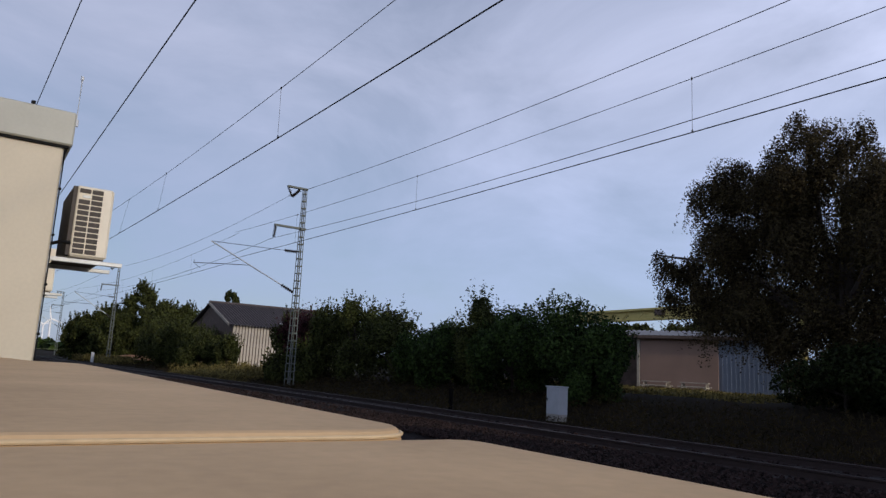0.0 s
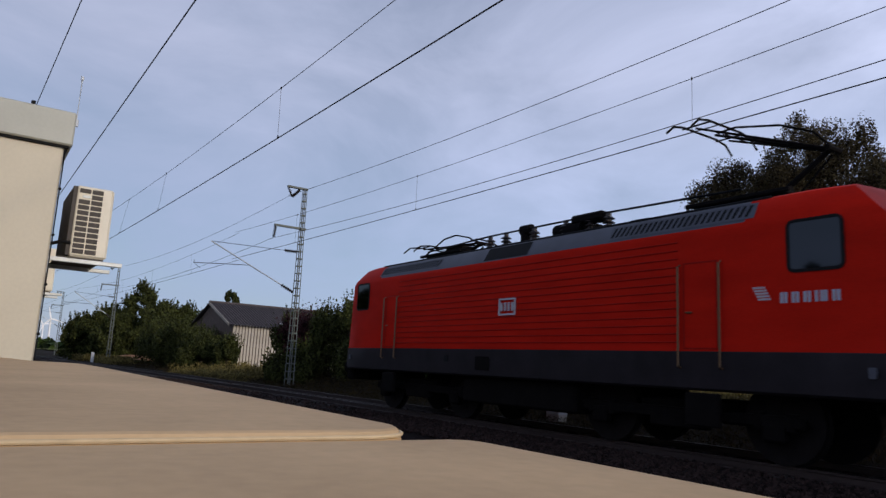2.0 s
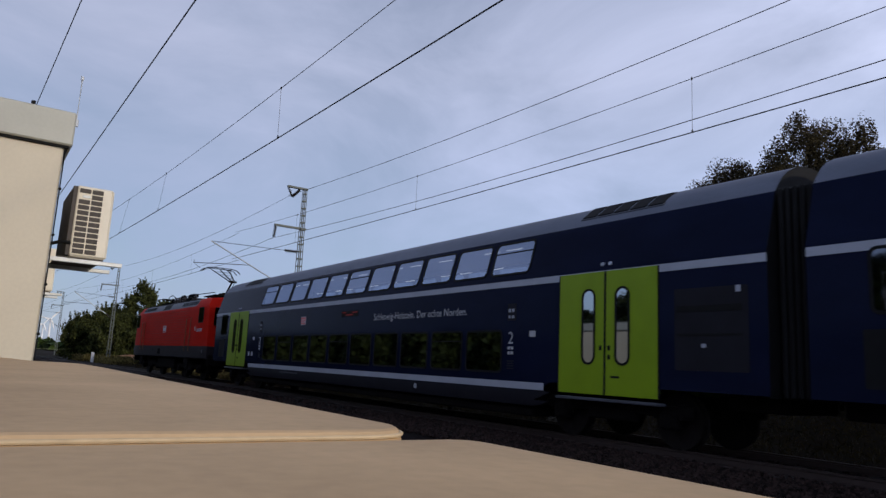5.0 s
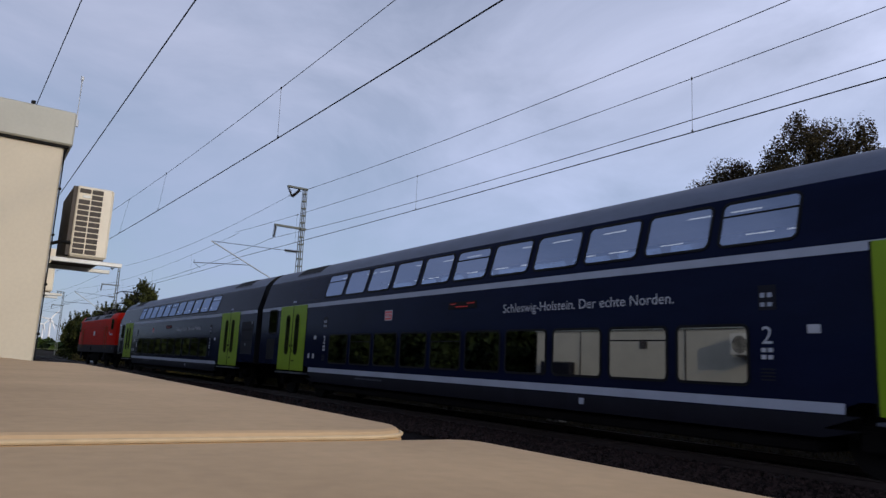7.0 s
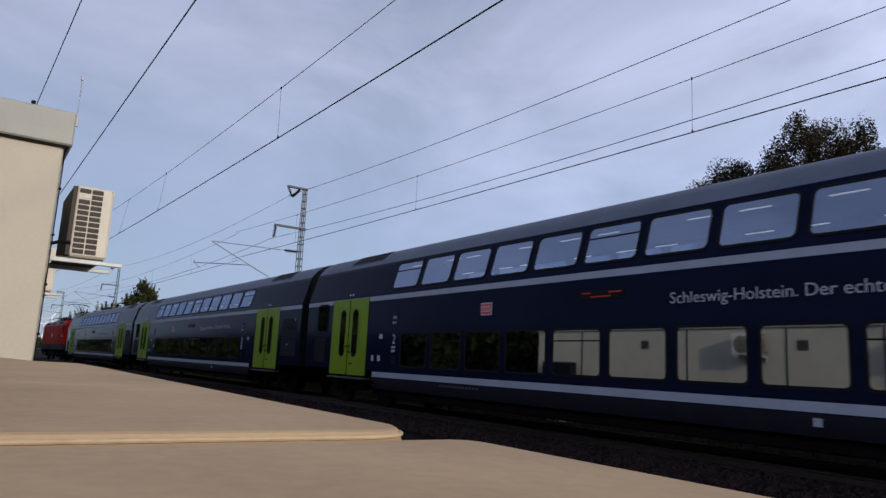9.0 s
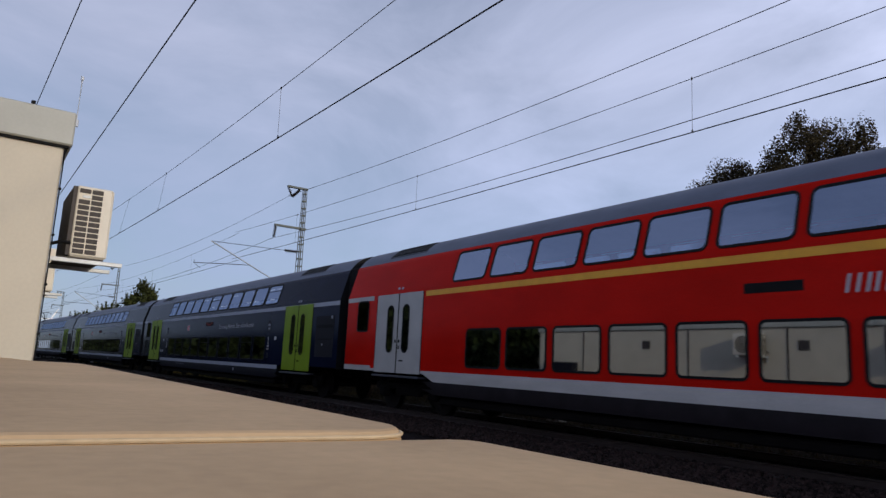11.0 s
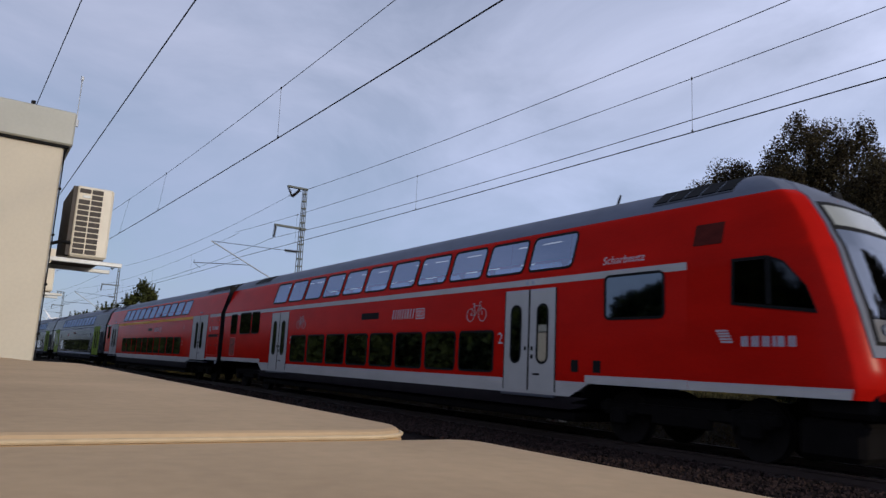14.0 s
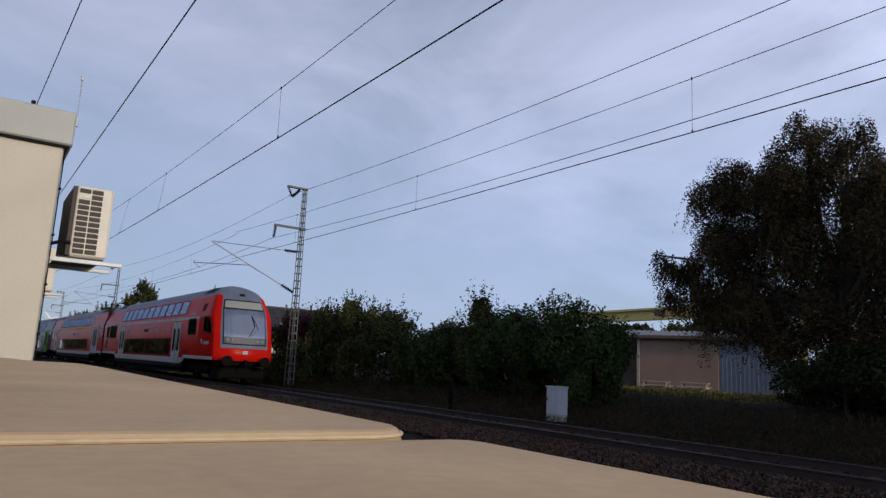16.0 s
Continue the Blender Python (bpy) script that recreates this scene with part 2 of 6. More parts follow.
# ---- mesh helpers ----
class Shape:
    """Gathers points and faces for one mesh."""

    def __init__(self):
        self.v, self.f, self.mi = [], [], []

    def face(self, pts, mi=0):
        k = len(self.v)
        self.v.extend(tuple(p) for p in pts)
        self.f.append(tuple(range(k, k + len(pts))))
        self.mi.append(mi)

    def box(self, c, s, bev=0.0, mi=0, rot=None):
        h = [a / 2 for a in s]
        b = min(bev, min(h) * 0.9)
        c = Vector(c)
        turn = rot or Matrix.Identity(3)

        def pt(x, y, z):
            return tuple(c + turn @ Vector((x, y, z)))
        k = len(self.v)
        if b <= 0:
            for sx in (-1, 1):
                for sy in (-1, 1):
                    for sz in (-1, 1):
                        self.v.append(pt(sx * h[0], sy * h[1], sz * h[2]))
            for q in ((0, 1, 3, 2), (4, 6, 7, 5), (0, 4, 5, 1), (2, 3, 7, 6), (0, 2, 6, 4), (1, 5, 7, 3)):
                self.f.append(tuple(k + i for i in q))
                self.mi.append(mi)
            return self
        idx = {}
        for sx in (-1, 1):
            for sy in (-1, 1):
                for sz in (-1, 1):
                    for ax in range(3):
                        q = [sx * (h[0] - b), sy * (h[1] - b), sz * (h[2] - b)]
                        q[ax] = (sx, sy, sz)[ax] * h[ax]
                        idx[(sx, sy, sz, ax)] = len(self.v)
                        self.v.append(pt(*q))
        fs = []
        for ax in range(3):
            o = [a for a in range(3) if a != ax]
            for sg in (-1, 1):
                loop = []
                for a, e in ((-1, -1), (1, -1), (1, 1), (-1, 1)):
                    q = [0, 0, 0]
                    q[ax], q[o[0]], q[o[1]] = sg, a, e
                    loop.append(idx[(*q, ax)])
                fs.append(loop)
            for a in (-1, 1):
                for e in (-1, 1):
                    q0, q1 = [0, 0, 0], [0, 0, 0]
                    q0[ax], q1[ax] = -1, 1
                    q0[o[0]] = q1[o[0]] = a
                    q0[o[1]] = q1[o[1]] = e
                    fs.append([idx[(*q0, o[0])], idx[(*q1, o[0])], idx[(*q1, o[1])], idx[(*q0, o[1])]])
        for sx in (-1, 1):
            for sy in (-1, 1):
                for sz in (-1, 1):
                    fs.append([idx[(sx, sy, sz, a)] for a in range(3)])
        for q in fs:
            self.f.append(tuple(q))
            self.mi.append(mi)
        return self

    def tube(self, p0, p1, r, r1=None, n=8, mi=0, caps=True):
        p0, p1 = Vector(p0), Vector(p1)
        d = p1 - p0
        if d.length < 1e-6:
            return self
        q = d.to_track_quat("Z", "Y").to_matrix()
        k = len(self.v)
        r1 = r if r1 is None else r1
        for p, rr in ((p0, r), (p1, r1)):
            for i in range(n):
                a = 2 * math.pi * i / n
                self.v.append(tuple(p + q @ Vector((rr * math.cos(a), rr * math.sin(a), 0))))
        for i in range(n):
            j = (i + 1) % n
            self.f.append((k + i, k + j, k + n + j, k + n + i))
            self.mi.append(mi)
        if caps:
            self.f.append(tuple(k + i for i in reversed(range(n))))
            self.f.append(tuple(k + n + i for i in range(n)))
            self.mi += [mi, mi]
        return self

    def path(self, pts, r, n=6, mi=0, r1=None):
        """One unbroken round bar through the points."""
        pts = [Vector(p) for p in pts]
        m = len(pts) - 1
        k = len(self.v)
        for i, p in enumerate(pts):
            d = (pts[min(i + 1, m)] - pts[max(i - 1, 0)]).normalized()
            side = d.cross(Vector((0, 0, 1)))
            if side.length < 0.05:
                side = d.cross(Vector((0, 1, 0)))
            side.normalize()
            up = side.cross(d)
            rr = r if r1 is None else r + (r1 - r) * i / m
            for j in range(n):
                a = 2 * math.pi * j / n
                self.v.append(tuple(p + side * (rr * math.cos(a)) + up * (rr * math.sin(a))))
        for i in range(m):
            for j in range(n):
                j2 = (j + 1) % n
                self.f.append((k + i * n + j, k + i * n + j2, k + (i + 1) * n + j2, k + (i + 1) * n + j))
                self.mi.append(mi)
        self.f.append(tuple(k + j for j in reversed(range(n))))
        self.f.append(tuple(k + m * n + j for j in range(n)))
        self.mi += [mi, mi]
        return self

    def sheet(self, rows, mi=0):
        """Quads between rows of equally many points."""
        k, w = len(self.v), len(rows[0])
        for r in rows:
            self.v.extend(tuple(p) for p in r)
        for i in range(len(rows) - 1):
            for j in range(w - 1):
                a = k + i * w + j
                self.f.append((a, a + 1, a + w + 1, a + w))
                self.mi.append(mi if isinstance(mi, int) else mi[j])
        return self

    def prism(self, outline, back, mi=0):
        """A cap from the outline's points, with walls to the points in back."""
        k, n = len(self.v), len(outline)
        self.v.extend(tuple(p) for p in outline)
        self.v.extend(tuple(p) for p in back)
        self.f.append(tuple(range(k, k + n)))
        self.mi.append(mi)
        for i in range(n):
            j = (i + 1) % n
            self.f.append((k + i, k + n + i, k + n + j, k + j))
            self.mi.append(mi)
        return self

    def mesh(self, name, mats, smooth=False):
        me = bpy.data.meshes.new(name)
        me.from_pydata(self.v, [], self.f)
        for m in (mats if isinstance(mats, (list, tuple)) else [mats]):
            me.materials.append(m)
        if any(self.mi):
            me.polygons.foreach_set("material_index", self.mi)
        if smooth:
            me.polygons.foreach_set("use_smooth", [True] * len(self.f))
        bm = bmesh.new()
        bm.from_mesh(me)
        if len(bm.faces) < 6000:
            bmesh.ops.remove_doubles(bm, verts=bm.verts, dist=1e-5)
            bmesh.ops.recalc_face_normals(bm, faces=bm.faces)
        bm.to_mesh(me)
        bm.free()
        me.update()
        if smooth:
            me.set_sharp_from_angle(angle=radians(35))
        return me


def thing(name, label, category, at=None, group="", kind=""):
    ob = new(name)
    ob.empty_display_size = 0.3
    if at is not None:
        ob.matrix_basis = at
    return tagged(ob, label, category, group, kind)


def part(name, shape, material_, parent, label="", smooth=False, at=None):
    ob = new(name, shape.mesh(name, material_, smooth) if isinstance(shape, Shape) else shape)
    ob.parent = parent
    if at is not None:
        ob.matrix_basis = at
    return tagged(ob, label)


def solo(name, shape, material_, label, category, group="", kind="", smooth=False):
    return tagged(new(name, shape.mesh(name, material_, smooth)), label, category, group, kind)


# ---- the line of the track: straight on one side, a wide curve on the other ----
BEND = 0.00061


def line_y(x):
    return -BEND * x * x / 2 if x < 0 else 0.0


def on_line(x, off, z):
    return Vector((x, line_y(x) + off, z))


# ---- ground ----
def ground_z(x, y):
    o = y - line_y(max(x, -320.0))
    if o < -9:
        z = -0.2
    elif o < 2.6:
        z = -0.42
    elif o < 9:
        u = (o - 2.6) / 6.4
        z = -0.30 + 0.85 * (u * u * (3 - 2 * u))
    else:
        z = 0.55
    if o < -8 and o > -9:
        z = -0.42 + 0.22 * (-8 - o)
    if x < -45 and o > 2.6:
        z *= max(0.35, 1 - (-45 - x) / 60)
    if o > 3:
        z += 0.06 * noise.noise(Vector((x * 0.4, y * 0.4, 0))) + 0.08 * noise.noise(Vector((x * 0.09, y * 0.09, 3)))
    return z


def spaced(lo, hi, near_lo, near_hi, step):
    vals, x = [], near_lo
    while x < near_hi:
        vals.append(x)
        x += step
    g, s = near_hi, step
    while g < hi:
        vals.append(g)
        s *= 1.35
        g += s
    vals.append(hi)
    g, s = near_lo, step
    left = []
    while g > lo:
        s *= 1.35
        g -= s
        left.append(max(g, lo))
    return left[::-1] + vals


gx, gy = spaced(-2600, 1500, -110, 30, 1.0), spaced(-1500, 2600, -14, 30, 0.6)
gs = Shape()
gs.v = [(x, y, ground_z(x, y)) for x in gx for y in gy]
ny = len(gy)
gs.f = [(i * ny + j, (i + 1) * ny + j, (i + 1) * ny + j + 1, i * ny + j + 1) for i in range(len(gx) - 1) for j in range(ny - 1)]
gs.mi = [0] * len(gs.f)
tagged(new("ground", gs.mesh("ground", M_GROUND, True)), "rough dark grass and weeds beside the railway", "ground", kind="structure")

XS = [-300 + 8 * i for i in range(30)] + [-60 + 2 * i for i in range(61)]
bal = Shape()
for i_row in range(1):
    rows = []
    for x in XS:
        prof = [(-8.6, -0.44), (-7.9, -0.20), (-4.0, -0.20), (-3.4, -0.16), (-2.2, -0.12), (-1.0, -0.16), (0, -0.17), (1.0, -0.16), (2.0, -0.12), (2.9, -0.46)]
        rows.append([on_line(x, o, z + 0.015 * noise.noise(Vector((x * 2, o * 2, 0)))) for o, z in prof])
    bal.sheet(rows)
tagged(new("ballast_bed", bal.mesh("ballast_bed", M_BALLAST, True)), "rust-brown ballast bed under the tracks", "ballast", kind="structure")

# ---- the railway track ----
track = thing("railway_track", "rusty steel rails on dark sleepers in ballast", "railway track", kind="structure")
for off in (-0.7525, 0.7525):
    rs = Shape()
    prof = [(-0.07, -0.155), (-0.065, -0.135), (-0.012, -0.12), (-0.010, -0.04), (-0.035, -0.03), (-0.035, -0.004), (-0.026, 0.0),
            (0.026, 0.0), (0.035, -0.004), (0.035, -0.03), (0.010, -0.04), (0.012, -0.12), (0.065, -0.135), (0.07, -0.155)]
    rs.sheet([[on_line(x, off + o, z) for o, z in prof] for x in XS])
    part("rail", rs, M_RAIL, track)
sl = Shape().box((0, 0, 0), (0.26, 2.5, 0.16), 0.02).mesh("sleeper", M_SLEEPER)
for i in range(150):
    x = 14 - i * 0.6
    part("sleeper", sl, None, track, at=pose(x, line_y(x), -0.215 + 0.006 * math.sin(i * 7.3), 0, 0, 0.8 * math.sin(i * 3.1)))

st = Shape()
rnd = random.Random(5)
BASE = [(-1, -1, -1), (1, -1, -1), (1, 1, -1), (-1, 1, -1), (-1, -1, 1), (1, -1, 1), (1, 1, 1), (-1, 1, 1)]
for i in range(15000):
    x = rnd.uniform(-17, -2.5) if i % 4 else rnd.uniform(-42, -17)
    o = rnd.uniform(-3.4, -0.95) if i % 5 else rnd.uniform(-0.6, 2.3)
    if 0.68 < o < 0.83:
        o += 0.25
    z = -0.12 if o < -2 else (-0.14 if o < -1 else -0.15)
    s = rnd.uniform(0.014, 0.036)
    turn = Euler((rnd.uniform(0, 6), rnd.uniform(0, 6), rnd.uniform(0, 6))).to_matrix()
    c = on_line(x, o, z + s * 0.3)
    k = len(st.v)
    for b in BASE:
        st.v.append(tuple(c + turn @ Vector((b[0] * s * rnd.uniform(0.6, 1.1), b[1] * s * rnd.uniform(0.5, 0.9), b[2] * s * rnd.uniform(0.4, 0.8)))))
    for q in ((3, 2, 1, 0), (4, 5, 6, 7), (0, 1, 5, 4), (1, 2, 6, 5), (2, 3, 7, 6), (3, 0, 4, 7)):
        st.f.append(tuple(k + j for j in q))
        st.mi.append(0)
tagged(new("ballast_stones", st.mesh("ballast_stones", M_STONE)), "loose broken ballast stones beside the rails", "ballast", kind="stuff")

# ---- equipment building beside the platform ----
WX, WY, WEND = -6.0, -10.41, -20.3
hut = thing("equipment_building", "flat-roofed cream equipment building of sheet-clad modules", "building", kind="")
ws = Shape()
ws.box(((WX + WEND) / 2, WY - 1.3, 1.25), (WX - WEND, 2.6, 2.9), 0.015)
part("wall", ws, M_CREAM, hut)
fs = Shape()
fs.box(((WX + WEND) / 2, WY - 1.3, 2.835), (WX - WEND + 0.1, 2.7, 0.27), 0.012)
part("roof_fascia", fs, M_FASCIA, hut, "pale grey sheet-metal roof fascia")
# Black strip stands in for the shadow below the fascia overhang.
part("roof_joint", Shape().box(((WX + WEND) / 2, WY - 1.3, 2.694), (WX - WEND + 0.05, 2.65, 0.02)), M_BLACK, hut, "black strip painting the shadow under the fascia")
for x in (-8.0, -10.45, -11.3, -13.6, -14.2, -16.9, -18.0):
    part("wall_joint", Shape().box((x, WY + 0.004, 1.25), (0.05, 0.02, 2.86)), M_ACDARK, hut, "dark vertical panel joint")
for x in (-10.0, -15.2):
    vent = Shape().box((x, WY + 0.012, 2.22), (0.3, 0.03, 0.26), 0.006)
    v = part("wall_vent", vent, M_ACDARK, hut, "small dark louvred wall vent")
part("corner_cable", Shape().path([(WX + 0.004, WY + 0.006, -0.15), (WX + 0.004, WY + 0.006, 2.68)], 0.005), M_BLACK, hut, "black cable down the corner")
for z in (1.25, 1.62, 2.0, 2.36):
    part("cable_clip", Shape().box((WX + 0.004, WY + 0.008, z), (0.022, 0.02, 0.02), 0.004), M_BLACK, hut)
lowbox = Shape().box((-19.0, WY + 0.16, 1.28), (1.5, 0.3, 0.62), 0.02)
part("meter_cabinet", lowbox, M_BLUEDARK, hut, "dark grey cabinet on the wall")
part("roof_bracket", Shape().box((WX + 0.02, -10.66, 2.985), (0.03, 0.03, 0.035), 0.006), M_BLACK, hut, "small black bracket on the roof edge")
rod = Shape().path([(-8.0, -10.33, 2.6), (-8.0, -10.2, 3.5), (-8.0, -10.2, 3.98)], 0.008)
rod.tube((-8.0, -10.2, 3.45), (-8.0, -10.2, 3.52), 0.024, mi=0).tube((-8.0, -10.2, 3.96), (-8.0, -10.2, 4.0), 0.016)
part("lightning_rod", rod, M_GALV, hut, "thin lightning rod on the roof edge")


def air_conditioner(x, z0):
    ac = thing("air_conditioner", "aged white outdoor air-conditioning unit on wall brackets", "air conditioner",
               pose(x, -10.25, z0), group="air conditioners on the equipment building")
    W, D, H = 0.82, 0.29, 0.60
    part("casing", Shape().box((-W / 2, D / 2, H / 2 + 0.02), (W, D, H), 0.018), M_ACWHITE, ac)
    part("back_coil", Shape().box((-W / 2, -0.006, H / 2 + 0.02), (W - 0.01, 0.03, H - 0.02)), M_ACDARK, ac, "dark condenser coil at the back")
    for c in range(2):
        for r in range(12):
            y, z = 0.068 + 0.094 * c, 0.578 - r * 0.0465
            if c == 0 and r == 1:
                continue
            part("side_louvre", Shape().box((0.001, y, z), (0.012, 0.084, 0.036), 0.002), M_ACDARK, ac)
    part("name_badge", Shape().box((0.002, 0.08, 0.53), (0.006, 0.06, 0.022), 0.002), M_GALV, ac, "small pale badge")
    fan = Shape()
    for rr in (0.07, 0.13, 0.19, 0.24):
        pts = [(-W * 0.62 + rr * math.cos(a), D + 0.012, 0.31 + rr * math.sin(a)) for a in [2 * math.pi * i / 24 for i in range(25)]]
        fan.path(pts, 0.006, 5)
    part("fan_grille", fan, M_ACWHITE, ac)
    part("fan_opening", Shape().tube((-W * 0.62, D - 0.01, 0.31), (-W * 0.62, D + 0.003, 0.31), 0.25, n=24), M_ACDARK, ac, "dark round fan opening")
    for bx in (-0.03, -0.66):
        br = Shape().box((bx, 0.13, -0.012), (0.04, 0.58, 0.035), 0.004).box((bx, -0.145, -0.06), (0.04, 0.03, 0.16), 0.004)
        part("bracket", br, M_GALV, ac, "galvanised wall bracket")
    part("pipe", Shape().path([(0.0, 0.01, 0.13), (-0.0, -0.06, 0.13), (0.0, -0.15, 0.10)], 0.016), M_BLACK, ac, "black insulated refrigerant pipe")
    part("drip_tray", Shape().box((-W / 2, 0.10, 0.012), (W * 0.95, 0.34, 0.012)), M_ACDARK, ac)
    return ac


air_conditioner(-6.4, 1.88)
air_conditioner(-11.0, 1.90)


def equipment_cabinet(name, outline, top, label):
    cab_ = thing(name, label, "cabinet", group="beige cabinets beside the platform")
    r = 0.02
    o = [Vector((x, y, 0)) for x, y in outline]
    mid = sum(o, Vector()) / len(o)

    def ring(inset, z):
        return [p + (mid - p).normalized() * inset + Vector((0, 0, z)) for p in o]
    s = Shape()
    rings = [ring(0.03, top - 0.10), ring(0.0, top - 0.09), ring(0.0, top - 0.016), ring(0.003, top - 0.008), ring(0.010, top - 0.002), ring(0.018, top)]
    for a, b in zip(rings[:-1], rings[1:]):
        s.sheet([[*a, a[0]], [*b, b[0]]])
    s.face(rings[-1])
    part("lid", s, M_LID, cab_)
    w = Shape()
    a, b = ring(0.05, -0.2), ring(0.05, top - 0.10)
    w.sheet([[*a, a[0]], [*b, b[0]]])
    part("body", w, M_CREAM, cab_)
    return cab_


def arc(cx, cy, r, a0, a1, n=6):
    return [(cx + r * math.cos(radians(a0 + (a1 - a0) * i / n)), cy + r * math.sin(radians(a0 + (a1 - a0) * i / n))) for i in range(n + 1)]


far_lid = [(-0.745, -12.9)] + arc(-0.825, -10.42, 0.08, 0, 90) + [(-2.22, -10.31), (-3.8, -10.27)] + arc(-4.35, -10.77, 0.5, 80, 150, 6) + [(-5.4, -10.58), (-5.9, -10.70), (-5.96, -12.9)]
equipment_cabinet("equipment_cabinet", far_lid, 1.149 - 0.0775, "beige weathered cabinet with a raised flat lid")
near_lid = [(1.6, -12.9)] + arc(1.5, -10.38, 0.1, 0, 90) + [(0.4, -10.28), (-0.4, -10.28)] + arc(-0.715, -10.315, 0.035, 90, 180) + [(-0.75, -12.9)]
equipment_cabinet("equipment_cabinet", near_lid, 1.149 - 0.087, "beige weathered cabinet with a flat lid beside the track")
# Thin paler bar paints the sunlit highlight along the raised lid's lip.
lip = Shape()
lip.path([(-0.746, -12.85, 1.0642), (-0.746, -10.43, 1.0642)] + [(x, y, 1.0642) for x, y in arc(-0.825, -10.42, 0.079, 5, 85)], 0.0028, 8)
part("lid_seal", lip, M_LIDEDGE, bpy.data.objects["equipment_cabinet"], "pale bar painting the sunlit lip of the lid")


# ---- the train ----
PITCH_W = 1.43
PROF = [(0.42, 1.30), (0.50, 1.36), (0.62, 1.39), (3.10, 1.39), (3.16, 1.365), (3.98, 1.135), (4.13, 1.03), (4.28, 0.90), (4.41, 0.73), (4.515, 0.50), (4.575, 0.26), (4.595, 0.0)]
PZ, PY = [a for a, _ in PROF], [b for _, b in PROF]


def half_width(z):
    return float(np.interp(z, PZ, PY))


def skin(u, z, off=0.0, side=-1):
    """A point of a coach's side, off metres outside it."""
    w, e = half_width(z), 0.02
    dw = (half_width(z + e) - half_width(z - e)) / (2 * e)
    k = math.hypot(1, dw)
    return Vector((u, side * (w + off / k), z - off * dw / k))


def round_rect(u0, u1, z0, z1, r, n=4, lean=0.0):
    pts = []
    for cu, cz, a0 in ((u1 - r, z1 - r, 0), (u0 + r, z1 - r, 90), (u0 + r, z0 + r, 180), (u1 - r, z0 + r, 270)):
        for i in range(n + 1):
            a = radians(a0 + 90 * i / n)
            pts.append((cu + r * math.cos(a), cz + r * math.sin(a)))
    return [(u + lean * (z - z0), z) for u, z in pts]


def plate(outline, o1, o0=-0.01, side=-1, face=None):
    f = face or skin
    s = Shape()
    s.prism([f(u, z, o1, side) for u, z in outline], [f(u, z, o0, side) for u, z in outline])
    return s


def rim(outer, inner, o1, o0=-0.005, side=-1, face=None):
    f = face or skin
    s = Shape()
    n = len(outer)
    a = [f(u, z, o0, side) for u, z in outer]
    b = [f(u, z, o1, side) for u, z in outer]
    c = [f(u, z, o1, side) for u, z in inner]
    d = [f(u, z, o0, side) for u, z in inner]
    for p, q in ((a, b), (b, c), (c, d)):
        s.sheet([[*p, p[0]], [*q, q[0]]])
    return s


def window(u0, u1, z0, z1, parent, side, r=0.07, lean=0.0, glass=M_GLASS, f=0.045, face=None, label=""):
    w = part("window", rim(round_rect(u0 - f, u1 + f, z0 - f, z1 + f, r + f, lean=lean), round_rect(u0, u1, z0, z1, r, lean=lean), 0.014, -0.004, side, face), M_BLACK, parent, label or "black rubber window frame")
    part("pane", plate(round_rect(u0 - 0.01, u1 + 0.01, z0 - 0.01, z1 + 0.01, r, lean=lean), 0.006, -0.004, side, face), glass, w, "reflecting window pane")
    return w


def door(u0, u1, z0, z1, parent, side, mat, label):
    d = part("door", plate([(u0, z0), (u1, z0), (u1, z1), (u0, z1)], 0.010, -0.02, side), mat, parent, label)
    mid = (u0 + u1) / 2
    part("door_seal", plate([(mid - 0.025, z0), (mid + 0.025, z0), (mid + 0.025, z1), (mid - 0.025, z1)], 0.014, 0.0, side), M_BLACK, d)
    for ue in (u0 - 0.018, u1 + 0.018):
        part("door_seal", plate([(ue - 0.018, z0), (ue + 0.018, z0), (ue + 0.018, z1), (ue - 0.018, z1)], 0.006, -0.01, side), M_BLACK, d)
    for c in (mid - 0.40, mid + 0.40):
        ov, iv = round_rect(c - 0.17, c + 0.17, z0 + 0.52, z1 - 0.30, 0.165, 6), round_rect(c - 0.13, c + 0.13, z0 + 0.56, z1 - 0.34, 0.125, 6)
        part("door_window_frame", rim(ov, iv, 0.022, 0.005, side), M_BLACK, d)
        part("door_pane", plate(iv, 0.013, 0.0, side), M_GLASS, d)
    part("door_sign", plate(round_rect(mid + 0.14, mid + 0.34, z0 + 0.30, z0 + 0.34, 0.01, 2), 0.014, 0, side), M_BLACK, d)
    for c, zz in ((mid - 0.10, z0 + 0.78), (mid + 0.10, z0 + 0.62), (mid + 0.10, z0 + 0.78)):
        part("door_button", plate(round_rect(c - 0.03, c + 0.03, zz, zz + 0.09, 0.02, 2), 0.02, 0.0, side), M_BLACK, d)
    for du in (-0.09, 0.09):
        part("door_lamp", plate(round_rect(mid + du - 0.04, mid + du + 0.04, z1 + 0.10, z1 + 0.17, 0.03, 3), 0.02, -0.01, side), M_STRIPE, d)
    part("step", Shape().box((mid, side * 1.34, z0 - 0.09), (u1 - u0 + 0.05, 0.24, 0.05), 0.01), M_LOCOROOF, d, "grimy folding step")
    return d


